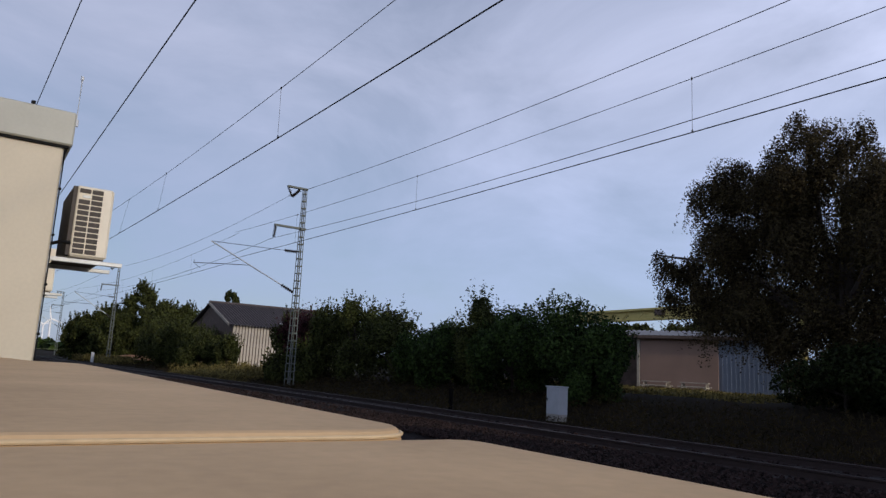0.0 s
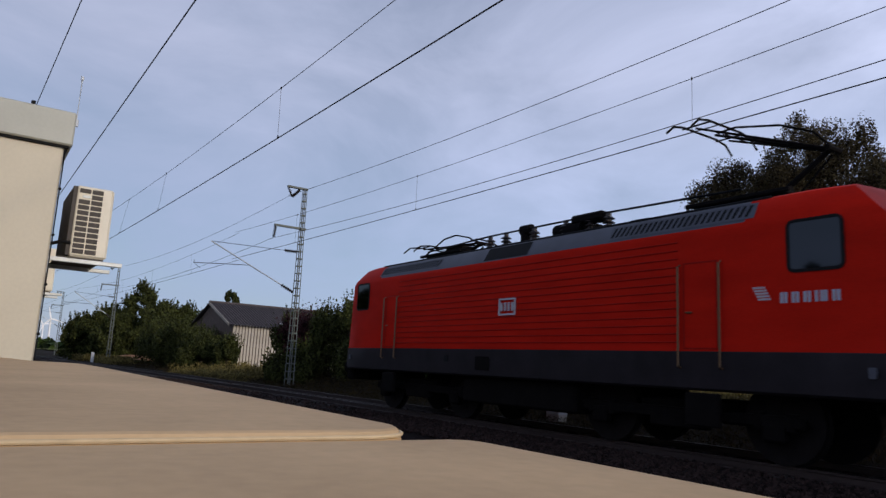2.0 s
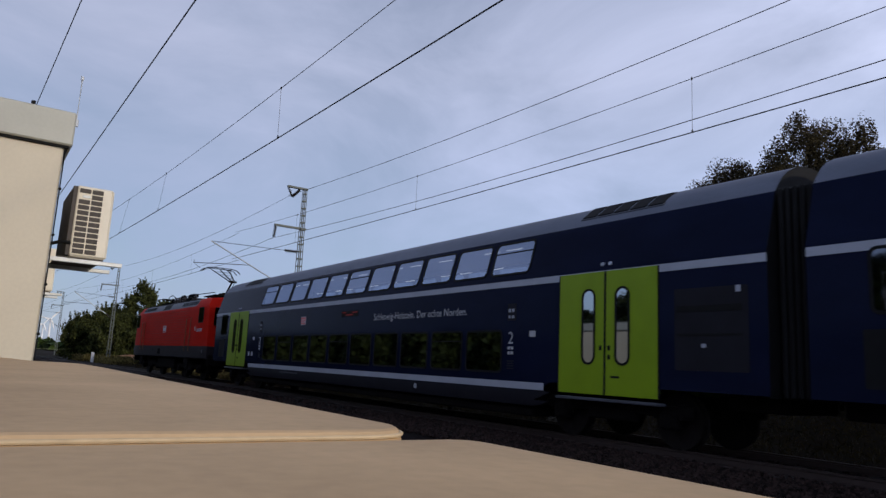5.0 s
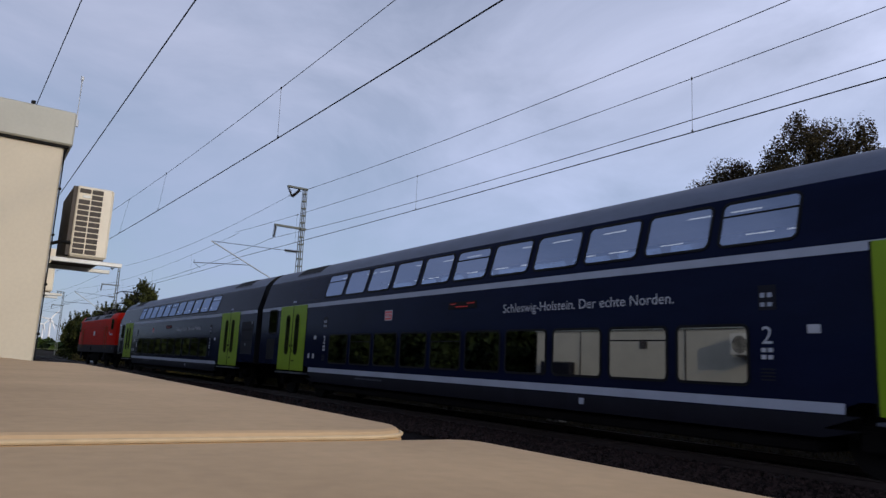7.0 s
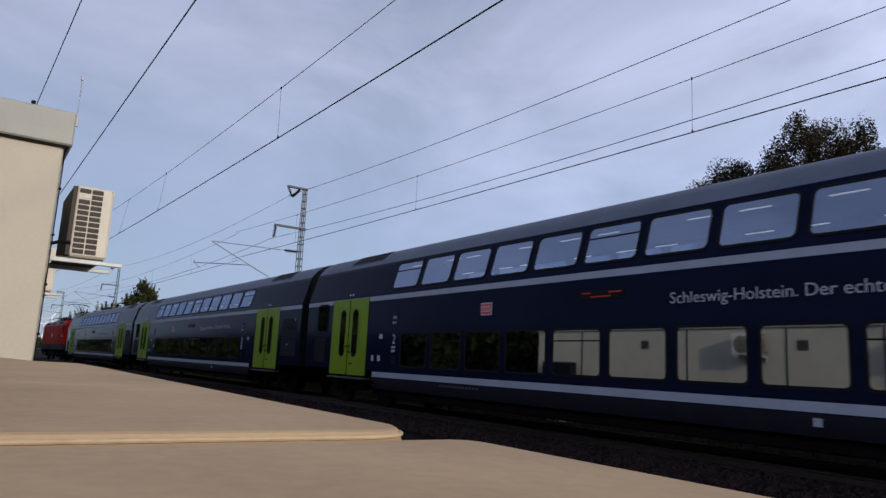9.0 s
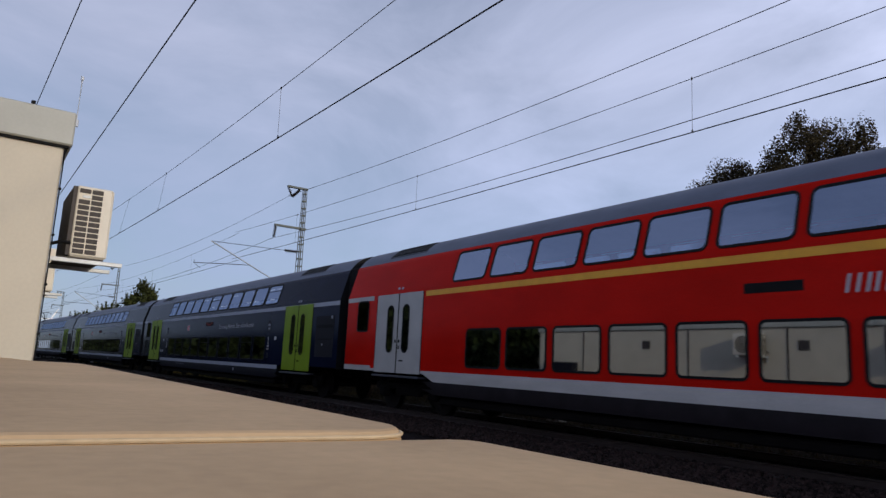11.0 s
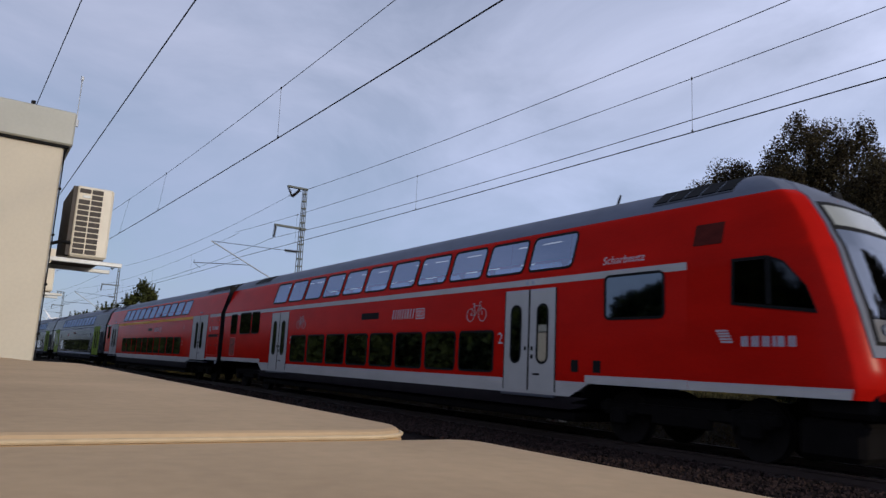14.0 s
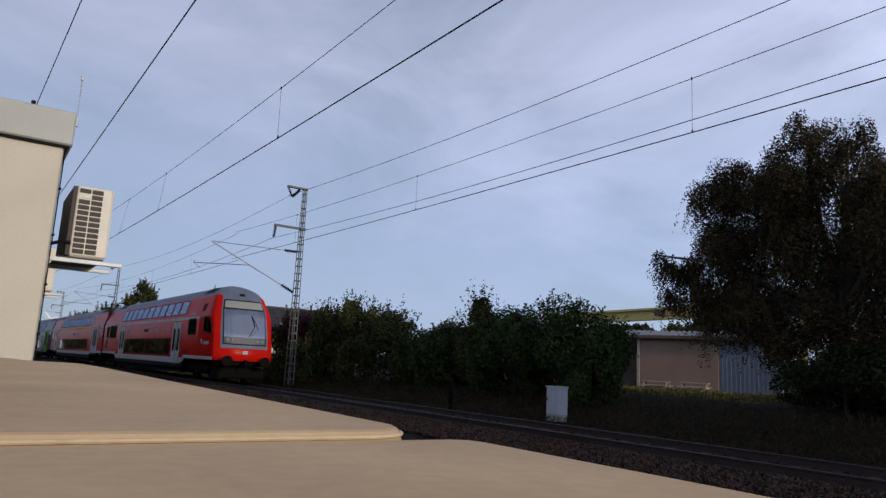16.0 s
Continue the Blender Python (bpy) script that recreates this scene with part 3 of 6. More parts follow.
def bogie(u, parent, base=2.5, wheel_r=0.46):
    b = part("bogie", Shape().box((u, 0, 0.72), (1.6, 2.0, 0.25), 0.03), M_UNDER, parent, "sooty bogie frame")
    for sd in (-1, 1):
        fr = Shape().box((u, sd * 1.02, 0.62), (base + 0.9, 0.16, 0.18), 0.03).box((u, sd * 1.02, 0.50), (1.1, 0.18, 0.22), 0.03)
        for e in (-1, 1):
            fr.box((u + e * base / 2, sd * 1.04, 0.47), (0.34, 0.24, 0.30), 0.05)
            fr.tube((u + e * base / 2 - 0.25, sd * 1.02, 0.5), (u + e * base / 2 - 0.25, sd * 1.02, 0.75), 0.09, n=10)
            fr.tube((u + e * base / 2 + 0.25, sd * 1.02, 0.5), (u + e * base / 2 + 0.25, sd * 1.02, 0.75), 0.09, n=10)
        part("side_beam", fr, M_UNDER, b)
    for e in (-1, 1):
        w = Shape().tube((0, -0.9, 0), (0, 0.9, 0), 0.085, n=12)
        for sd in (-1, 1):
            w.tube((0, sd * 0.69, 0), (0, sd * 0.82, 0), wheel_r, n=28)
            w.tube((0, sd * 0.665, 0), (0, sd * 0.69, 0), wheel_r + 0.028, n=28)
            for i in range(5):
                a = 2 * math.pi * i / 5
                w.tube((wheel_r * 0.6 * math.cos(a), sd * 0.82, wheel_r * 0.6 * math.sin(a)), (wheel_r * 0.6 * math.cos(a), sd * 0.835, wheel_r * 0.6 * math.sin(a)), 0.05, n=8)
        part("wheelset", w, M_WHEEL, b, "worn steel wheelset", at=pose(u + e * base / 2, 0, wheel_r))
    return b


def lettering(text, u, z, size, parent, mat=M_WHITE, y=None, name="lettering", wide=1.0):
    c = bpy.data.curves.new(name, "FONT")
    c.body, c.size, c.resolution_u = text, size, 3
    ob = bpy.data.objects.new(name, c)
    scene.collection.objects.link(ob)
    me = bpy.data.meshes.new_from_object(ob.evaluated_get(bpy.context.evaluated_depsgraph_get()))
    bpy.data.objects.remove(ob)
    w = -1.39 if y is None else y
    for v in me.vertices:
        v.co = Vector((u + v.co.x * wide, w - 0.004 if z < 3.1 else skin(u, z + v.co.y, 0.005).y, z + v.co.y))
    me.materials.clear()
    me.materials.append(mat)
    o = new(name, me)
    o.parent = parent
    return o


def bars(spec, parent, mat=M_WHITE, name="marking", o=0.005, face=None):
    """Plain bars (u0, u1, z0, z1, lean) as one marking."""
    s = Shape()
    for u0, u1, z0, z1, lean in spec:
        q = [(u0, z0), (u1, z0), (u1 + lean, z1), (u0 + lean, z1)]
        k = plate(q, o, -0.002, -1, face)
        b = len(s.v)
        s.v += k.v
        s.f += [tuple(b + i for i in f) for f in k.f]
        s.mi += k.mi
    return part(name, s, mat, parent)


def shell(u0, u1, z_lo, parent, mats, bands, ends=True, cut=None, holes=()):
    """A coach body. bands: (z, material index) upwards; cut: (u, z) steps of the lower edge; holes: (u0, u1, z0, z1)."""
    s = Shape()
    zs = sorted({z for z in PZ if z > z_lo} | {z_lo} | {z for z, _ in bands if z > z_lo} | {z for h in holes for z in h[2:]})
    steps = cut or [(u0, z_lo), (u1, z_lo)]
    us = sorted({u for u, _ in steps} | {u0, u1} | {u for h in holes for u in h[:2]})

    def mi_at(z):
        m = bands[0][1]
        for b, i in bands:
            if z >= b:
                m = i
        return m
    for side in (-1, 1):
        for a, b in zip(us[:-1], us[1:]):
            la, lb = np.interp(a, *zip(*steps)), np.interp(b, *zip(*steps))
            for z0, z1 in zip(zs[:-1], zs[1:]):
                if any(h[0] < (a + b) / 2 < h[1] and h[2] < (z0 + z1) / 2 < h[3] for h in holes):
                    continue
                a0, b0 = max(z0, la), max(z0, lb)
                if a0 >= z1 and b0 >= z1:
                    continue
                q = [skin(a, min(a0, z1), 0, side), skin(b, min(b0, z1), 0, side), skin(b, z1, 0, side), skin(a, z1, 0, side)]
                s.face(q, mi_at(z0))
            s.face([(a, -1.34, la + 0.02), (b, -1.34, lb + 0.02), (b, 1.34, lb + 0.02), (a, 1.34, la + 0.02)], len(mats) - 1)
    if ends:
        for u in (u0, u1):
            z_e = max(z_lo, 0.95)
            zz = [z for z in zs if z > z_e]
            loop = [skin(u, z_e, 0, -1)] + [skin(u, z, 0, -1) for z in zz] + [skin(u, z, 0, 1) for z in reversed(zz)] + [skin(u, z_e, 0, 1)]
            s.face(loop, len(mats) - 1)
    return part("body", s, mats, parent, smooth=True)


def upper_holes(first):
    return [(first + k * PITCH_W, first + k * PITCH_W + 1.21, 3.22, 3.90) for k in range(11)]


def upper_deck(first, parent, lit=True):
    """The upper saloon behind its windows: floor, ceiling and lit tubes."""
    a, b = first - 0.6, first + 11 * PITCH_W + 0.4
    part("deck_floor", Shape().box(((a + b) / 2, 0, 2.86), (b - a, 2.5, 0.08), 0.01), M_LOCOGREY, parent)
    c = Shape().sheet([[(u, y, z) for y, z in ((-1.10, 3.96), (-0.98, 4.08), (-0.6, 4.26), (0, 4.32), (0.6, 4.26), (0.98, 4.08), (1.10, 3.96))] for u in (a, b)])
    part("saloon_ceiling", c, M_CEILING, parent, "pale saloon ceiling")
    for u in (a, b):
        part("saloon_end_wall", Shape().box((u, 0, 3.5), (0.04, 2.0, 1.3)), M_CEILING, parent)
    tube = Shape().box((0, 0, 0), (0.55, 0.03, 0.02), 0.006).mesh("ceiling_tube", M_TUBE if lit else M_CEILING)
    for k in range(11):
        for y in (-0.85, 0.85):
            part("ceiling_tube", tube, None, parent, "lit strip lamp" if lit else "unlit strip lamp", at=pose(first + k * PITCH_W + 0.45 + 0.35 * math.sin(k * 2.3), y, 3.86))


def stripe(u0, u1, z0, z1, parent, mat, label="", off=0.004, name="stripe"):
    for side in (-1, 1):
        s = Shape()
        s.sheet([[skin(u, z, off, side) for u in (u0, u1)] for z in (z0, (z0 + z1) / 2, z1)])
        part(name, s, mat, parent, label)


def roof_vents(ua, ub, parent, n=5):
    v = part("roof_vent", Shape().box(((ua + ub) / 2, -0.80, 4.315), (ub - ua, 0.50, 0.05), 0.01, rot=Euler((radians(38), 0, 0)).to_matrix()), M_LOCOROOF, parent, "dark roof ventilation grille")
    w = (ub - ua) / n
    for i in range(n):
        part("vent_slot", Shape().box((ua + w * (i + 0.5), -0.815, 4.338), (w * 0.86, 0.42, 0.03), 0.006, rot=Euler((radians(38), 0, 0)).to_matrix()), M_BLACK, v)


def gangway(u, parent):
    g = Shape()
    for i in range(5):
        g.box((u - 0.22 + i * 0.11, 0, 2.5), (0.085, 2.3, 3.1), 0.03)
    part("gangway_bellows", g, M_BLACK, parent, "black rubber gangway bellows")


def underfloor(parent, u0=5.2, u1=21.4):
    part("underfloor", Shape().box(((u0 + u1) / 2, 0, 0.36), (u1 - u0, 2.5, 0.16), 0.03), M_UNDER, parent, "sooty underfloor equipment")
    for u in (0.9, 25.9):
        part("coupling_gear", Shape().box((u, 0, 0.86), (1.0, 1.5, 0.3), 0.04).tube((u, -0.9, 1.05), (u, -0.9, 0.9), 0.1).tube((u, 0.9, 1.05), (u, 0.9, 0.9), 0.1), M_UNDER, parent)


def seams(us, z0, z1, parent, mat):
    for u in us:
        bars([(u - 0.006, u + 0.006, z0, z1, 0)], parent, mat, "panel_joint", 0.003)


def blue_coach():
    c = thing("passenger_coach", "navy blue double-deck passenger coach with lime green doors", "railway coach", group="coaches of the train")
    cut = [(0.3, 0.98), (4.75, 0.98), (5.25, 0.5), (21.55, 0.5), (22.05, 0.98), (26.5, 0.98)]
    shell(0.3, 26.5, 0.5, c, [M_BLUEDARK, M_BLUE, M_ROOF, M_BLACK], [(0.0, 0), (0.80, 1), (4.02, 2)], cut=cut, holes=upper_holes(5.75))
    upper_deck(5.75, c)
    stripe(4.95, 21.85, 0.815, 0.955, c, M_STRIPE, "light grey lower stripe")
    stripe(0.3, 26.5, 2.915, 3.045, c, M_STRIPE, "light grey upper stripe")
    for side in (-1, 1):
        for k in range(11):
            u = 5.75 + k * PITCH_W
            window(u, u + 1.21, 3.22, 3.90, c, side, r=0.09, glass=M_UPGLASS)
        for k in range(10):
            u = 6.44 + k * PITCH_W
            window(u, u + 1.195, 1.15, 1.97, c, side)
        door(2.233, 4.53, 0.82, 3.03, c, side, M_GREEN, "lime green double door")
        door(22.27, 24.567, 0.82, 3.03, c, side, M_GREEN, "lime green double door")
        window(1.15, 1.86, 2.13, 2.92, c, side, glass=M_MIDGLASS)
        part("hatch", plate(round_rect(1.0, 1.8, 1.15, 1.9, 0.03), 0.006, -0.01, side), M_BLACK, c, "dark ventilation panel")
        part("hatch", plate(round_rect(24.9, 26.2, 1.3, 2.6, 0.03), 0.006, -0.01, side), M_BLUEDARK, c, "dark equipment hatch")
    for k in (0, 5, 10):
        u = 5.75 + k * PITCH_W
        bars([(u, u + 1.21, 3.68, 3.705, 0)], c, M_BLACK, "window_bar", 0.012)
    for k in (1, 4, 8):
        u = 6.44 + k * PITCH_W
        bars([(u, u + 1.195, 1.76, 1.785, 0)], c, M_BLACK, "window_bar", 0.012)
    for u in (2.6, 24.2):
        bogie(u + (0.9 if u < 10 else -0.9), c)
    underfloor(c)
    seams((2.0, 4.85, 21.95, 24.75), 1.05, 4.0, c, M_BLACK)
    bars([(24.95, 26.1, 2.22, 2.32, 0), (24.95, 26.1, 1.84, 1.88, 0)], c, M_BLACK, "hatch_slot", 0.012)
    bars([(26.0, 26.08, 2.5, 2.6, 0), (25.4, 25.48, 1.66, 1.72, 0)], c, M_STRIPE, "marking", 0.012)
    roof_vents(2.5, 4.5, c)
    roof_vents(22.4, 24.4, c)
    gangway(26.8, c)
    em = part("emblem", plate(round_rect(9.80, 10.20, 2.34, 2.62, 0.03), 0.006), M_WHITE, c, "small white and red square emblem")
    bars([(9.83, 10.17, 2.37, 2.59, 0)], em, M_LOGORED, "emblem_field", 0.009)
    bars([(9.87, 9.99, 2.41, 2.55, 0), (10.02, 10.13, 2.41, 2.55, 0)], em, M_WHITE, "emblem_sign", 0.012)
    bars([(9.90, 9.96, 2.44, 2.52, 0), (10.05, 10.10, 2.44, 2.52, 0)], em, M_LOGORED, "emblem_sign", 0.014)
    ds = bars([(12.83, 13.94, 2.52, 2.69, 0)], c, M_BLACK, "destination_display", 0.008)
    bars([(12.9, 13.12, 2.63, 2.655, 0), (13.55, 13.85, 2.63, 2.655, 0), (13.12, 13.6, 2.56, 2.585, 0)], ds, M_LED, "led_line", 0.011)
    lettering("Schleswig-Holstein. Der echte Norden.", 14.87, 2.37, 0.262, c, wide=1.05)
    for u in (5.95, 20.73):
        lettering("2", u, 1.72, 0.36, c, name="class_number")
        for z in (1.60, 1.50):
            bars([(u, u + 0.07, z, z + 0.06, 0), (u + 0.10, u + 0.17, z, z + 0.06, 0)], c)
        sg = bars([(u - 0.03, u + 0.24, 2.2, 2.56, 0)], c, M_BLUEDARK, "notice")
        bars([(u, u + 0.07, 2.38, 2.45, 0), (u + 0.11, u + 0.18, 2.38, 2.45, 0), (u, u + 0.07, 2.25, 2.31, 0), (u + 0.11, u + 0.18, 2.25, 2.31, 0)], sg, M_STRIPE, "notice_sign", 0.008)
        bars([(u - 0.02, u + 0.2, 1.20 + 0.05 * i, 1.225 + 0.05 * i, 0) for i in range(4)], c, M_BLUEDARK)
    bars([(5.25, 5.42, 1.86, 1.98, 0), (21.4, 21.58, 1.86, 1.98, 0), (4.85, 4.98, 1.25, 1.4, 0), (5.2, 5.35, 1.25, 1.4, 0)], c)
    bars([(8.3 + 0.13 * i, 8.38 + 0.13 * i, 0.71, 0.75, 0) for i in range(12)], c, M_LOCOROOF)
    bars([(17.15, 17.27, 0.63, 0.74, 0)], c, M_STRIPE)
    return c


def cycle_sign(u, z, s, parent):
    g = Shape()

    def ring_(cu, cz, r):
        pts = [skin(cu + r * math.cos(a), cz + r * math.sin(a), 0.008) for a in [2 * math.pi * i / 18 for i in range(19)]]
        g.path(pts, 0.008, 4)

    def bar_(a, b):
        g.tube(skin(*a, 0.008), skin(*b, 0.008), 0.008, n=4)
    ring_(u, z, 0.15 * s)
    ring_(u + 0.46 * s, z, 0.15 * s)
    for a, b in (((0, 0), (0.14, 0.22)), ((0.14, 0.22), (0.36, 0.22)), ((0.36, 0.22), (0.20, 0)), ((0.20, 0), (0, 0)), ((0.20, 0), (0.12, 0.27)), ((0.46, 0), (0.34, 0.30)), ((0.34, 0.30), (0.42, 0.31)), ((0.08, 0.27), (0.17, 0.27))):
        bar_((u + a[0] * s, z + a[1] * s), (u + b[0] * s, z + b[1] * s))
    part("bicycle_sign", g, M_WHITE, parent, "white painted bicycle symbol")


def region_mark(u, z, parent):
    bars([(u + 0.05 * (i % 3) + 0.02 * (i // 3), u + 0.04 + 0.05 * (i % 3) + 0.02 * (i // 3), z + 0.21 - 0.042 * (i // 3), z + 0.24 - 0.042 * (i // 3), 0) for i in range(18)], parent)


def word_bars(u, z, h, widths, parent, lean=0.0, gap=0.03, mat=M_WHITE, face=None):
    """A mark drawn as plain slanted strokes."""
    spec = []
    for w in widths:
        spec.append((u + 0.1 * w, u + 0.1 * w + 0.045, z, z + h, lean))
        if w > 0.08:
            spec.append((u + 0.9 * w - 0.045, u + 0.9 * w, z, z + h, lean))
        u += w + gap
    for q in spec:
        bars([q], parent, mat, "plain_bar", 0.005, face)


def framed_mark(u, z, parent):
    m = bars([(u, u + 0.40, z, z + 0.27, 0)], parent, M_WHITE, "framed_mark", 0.005)
    bars([(u + 0.03, u + 0.37, z + 0.03, z + 0.24, 0)], m, M_LOGORED, "mark_field", 0.008)
    bars([(u + 0.07, u + 0.18, z + 0.06, z + 0.21, 0), (u + 0.22, u + 0.33, z + 0.06, z + 0.21, 0)], m, M_WHITE, "mark_sign", 0.011)
    bars([(u + 0.10, u + 0.15, z + 0.09, z + 0.18, 0), (u + 0.25, u + 0.30, z + 0.09, z + 0.18, 0)], m, M_LOGORED, "mark_sign", 0.013)


def first_class_coach():
    c = thing("passenger_coach", "red double-deck passenger coach with a yellow first-class stripe", "railway coach", group="coaches of the train")
    cut = [(0.3, 0.98), (4.6, 0.98), (5.1, 0.5), (21.7, 0.5), (22.2, 0.98), (26.5, 0.98)]
    shell(0.3, 26.5, 0.5, c, [M_LOCOGREY, M_WHITEBAND, M_RED, M_ROOF, M_BLACK], [(0.0, 0), (0.80, 1), (1.05, 2), (4.04, 3)], cut=cut, holes=upper_holes(5.70))
    upper_deck(5.70, c, False)
    stripe(4.6, 22.3, 2.91, 3.04, c, M_YELLOW, "yellow first-class stripe")
    for a, b in ((0.3, 1.9), (24.95, 26.5)):
        stripe(a, b, 2.93, 3.06, c, M_WHITEBAND, "light grey stripe")
        stripe(a, b, 0.985, 1.12, c, M_WHITEBAND, "grimy white band", 0.006)
    for side in (-1, 1):
        for k in range(11):
            u = 5.70 + k * PITCH_W
            window(u, u + 1.20, 3.22, 3.90, c, side, r=0.09, glass=M_UPGLASS)
        for k in range(10):
            u = 6.42 + k * 1.428
            window(u, u + 1.18, 1.22, 2.02, c, side)
        door(2.14, 4.47, 0.96, 3.05, c, side, M_DOORGREY, "light grey double door")
        door(22.33, 24.66, 0.96, 3.05, c, side, M_DOORGREY, "light grey double door")
        hp = part("hatch", rim(round_rect(24.9, 26.35, 1.2, 2.9, 0.02), round_rect(24.92, 26.33, 1.22, 2.93, 0.015), 0.006, -0.004, side), M_LOGORED, c, "red equipment hatches")
        part("hatch_slot", plate(round_rect(24.98, 26.3, 2.02, 2.14, 0.02), 0.006, -0.01, side), M_BLACK, hp)
        for u, z in ((25.3, 2.72), (26.1, 2.72), (25.3, 1.62), (26.1, 1.62)):
            part("hatch_handle", plate(round_rect(u, u + 0.14, z, z + 0.05, 0.01, 2), 0.012, 0, side), M_BLACK, hp)
        window(1.0, 1.6, 2.1, 2.9, c, side, glass=M_DARKGLASS)
    for u in (3.5, 23.3):
        bogie(u, c)
    underfloor(c)
    roof_vents(22.9, 24.8, c)
    roof_vents(24.9, 26.3, c)
    roof_vents(2.0, 3.9, c)
    gangway(26.8, c)
    seams((2.0, 4.7, 22.2, 24.8), 1.15, 4.0, c, M_RIB)
    region_mark(25.02, 2.26, c)
    word_bars(25.44, 2.34, 0.15, [0.13, 0.13, 0.13, 0.03, 0.12, 0.13], c, gap=0.03)
    word_bars(14.72, 2.38, 0.25, [0.22, 0.19, 0.21, 0.09, 0.23], c, 0.05, 0.04)
    framed_mark(15.92, 2.36, c)
    bars([(13.3, 14.2, 2.45, 2.60, 0)], c, M_BLACK, "destination_display")
    lettering("1", 20.7, 2.46, 0.34, c, name="class_number")
    lettering("2", 20.7, 1.62, 0.34, c, name="class_number")
    bars([(26.2, 26.42, 0.84, 0.96, 0)], c, M_STRIPE)
    return c


# nose of the control car
NZ = [0.95, 1.2, 2.2, 3.1, 3.45, 3.9, 4.22, 4.42, 4.545, 4.585]
NU = [26.78, 26.84, 26.62, 26.34, 26.19, 25.9, 25.44, 25.04, 24.72, 24.58]


def nose(y, z, off=0.0, side=-1):
    """A point of the control car's front, off metres before it."""
    w = max(half_width(z), 0.06)
    t = min(1.0, abs(y) / w)
    return Vector((float(np.interp(z, NZ, NU)) - 0.34 * t ** 3.4 * min(1.0, max(0.25, (4.7 - z) / 0.8)) + off, y, z))


def nose_edge(z):
    return nose(half_width(z), z).x


def control_car():
    c = thing("control_car", "red double-deck control car with a sloping grey-framed cab front", "railway coach", group="coaches of the train")
    cut = [(0.3, 1.0), (4.85, 0.99), (5.25, 0.5), (21.4, 0.5), (21.9, 1.0), (24.0, 1.0)]
    shell(0.3, 24.0, 0.5, c, [M_LOCOGREY, M_WHITEBAND, M_RED, M_ROOF, M_BLACK], [(0.0, 0), (0.74, 1), (1.02, 2), (4.04, 3)], cut=cut, ends=False, holes=upper_holes(5.85))
    upper_deck(5.85, c)
    end = Shape().box((0.33, 0, 2.6), (0.06, 2.6, 3.3), 0.02)
    part("end_wall", end, M_BLACK, c)
    # cab shell
    s = Shape()
    rows_z = [1.0, 1.14, 1.16, 1.4, 1.6, 1.8, 2.0, 2.2, 2.45, 2.7, 2.9, 3.1, 3.16, 3.3, 3.45, 3.6, 3.75, 3.9, 3.98, 4.04, 4.14, 4.25, 4.35, 4.42, 4.48, 4.53, 4.575]
    ys = [-1 + i / 20 for i in range(41)]
    for z0, z1 in zip(rows_z[:-1], rows_z[1:]):
        mi = 1 if z1 <= 1.14 else (0 if z1 <= 4.04 else 2)
        s.sheet([[nose(t * half_width(z), z) for t in ys] for z in (z0, z1)], 0 if z1 <= 4.0 else mi)
        for side in (-1, 1):
            for f0, f1 in ((0, 0.35), (0.35, 0.7), (0.7, 1)):
                q = []
                for z, f in ((z0, f0), (z0, f1), (z1, f1), (z1, f0)):
                    q.append((24.0 + f * (nose_edge(z) - 24.0), side * half_width(z), z))
                s.face(q, mi)
    s.face([nose(t * half_width(4.575), 4.575) for t in ys] + [Vector((24.0, y, 4.575)) for y in (0.26, -0.26)], 2)
    cab_shell = part("cab", s, [M_RED, M_WHITEBAND, M_ROOF], c, smooth=True)
    cab_shell.data.set_sharp_from_angle(angle=radians(88))
    part("roof_cap", Shape().box((24.2, 0, 4.572), (0.5, 0.5, 0.03), 0.01), M_ROOF, c)

    def fp(pts, o):
        g = Shape()
        dense = []
        for (y0, z0), (y1, z1) in zip(pts, pts[1:] + pts[:1]):
            for i in range(12):
                dense.append((y0 + (y1 - y0) * i / 12, z0 + (z1 - z0) * i / 12))
        cy, cz = sum(a for a, _ in dense) / len(dense), sum(b for _, b in dense) / len(dense)
        n = len(dense)
        rings = []
        for k in (1.0, 0.9, 0.8, 0.7, 0.6, 0.5, 0.4, 0.3, 0.2, 0.1, 0.01):
            rings.append([nose(cy + (y - cy) * k, cz + (z - cz) * k, o) for y, z in dense])
        back = [nose(y, z, -0.02) for y, z in dense]
        for a, b in zip([back] + rings[:-1], rings):
            g.sheet([[*a, a[0]], [*b, b[0]]])
        return g
    part("front_frame", fp([(-1.10, 1.56), (1.10, 1.56), (1.12, 2.3), (1.06, 3.3), (0.90, 4.02), (0.5, 4.40), (-0.5, 4.40), (-0.90, 4.02), (-1.06, 3.3), (-1.12, 2.3)], 0.022), M_ROOF, c, "grey windscreen surround", True)
    part("display_pane", fp([(-0.93, 3.42), (0.93, 3.42), (0.85, 3.76), (-0.85, 3.76)], 0.036), M_DISPLAY, c, "grey destination display pane", True)
    part("screen_surround", fp([(-1.03, 1.72), (1.03, 1.72), (1.0, 3.36), (0.90, 3.82), (-0.90, 3.82), (-1.0, 3.36)], 0.029), M_BLACK, c, "black windscreen seal", True)
    part("windscreen", fp([(-0.98, 2.05), (0.98, 2.05), (0.96, 3.35), (-0.96, 3.35)], 0.036), M_SCREEN, c, "large reflecting windscreen", True)
    lp = part("lamp_panel", fp([(-0.98, 1.77), (0.98, 1.77), (0.98, 2.07), (-0.98, 2.07)], 0.042), M_LOCOROOF, c, "dark headlamp panel", True)
    for y in (-0.82, -0.58, 0.58, 0.82):
        q = nose(y, 1.93, 0.035)
        part("headlight", Shape().tube(q, q + Vector((0.03, 0, 0)), 0.085, n=16), M_LAMP, lp, "round clear headlight")
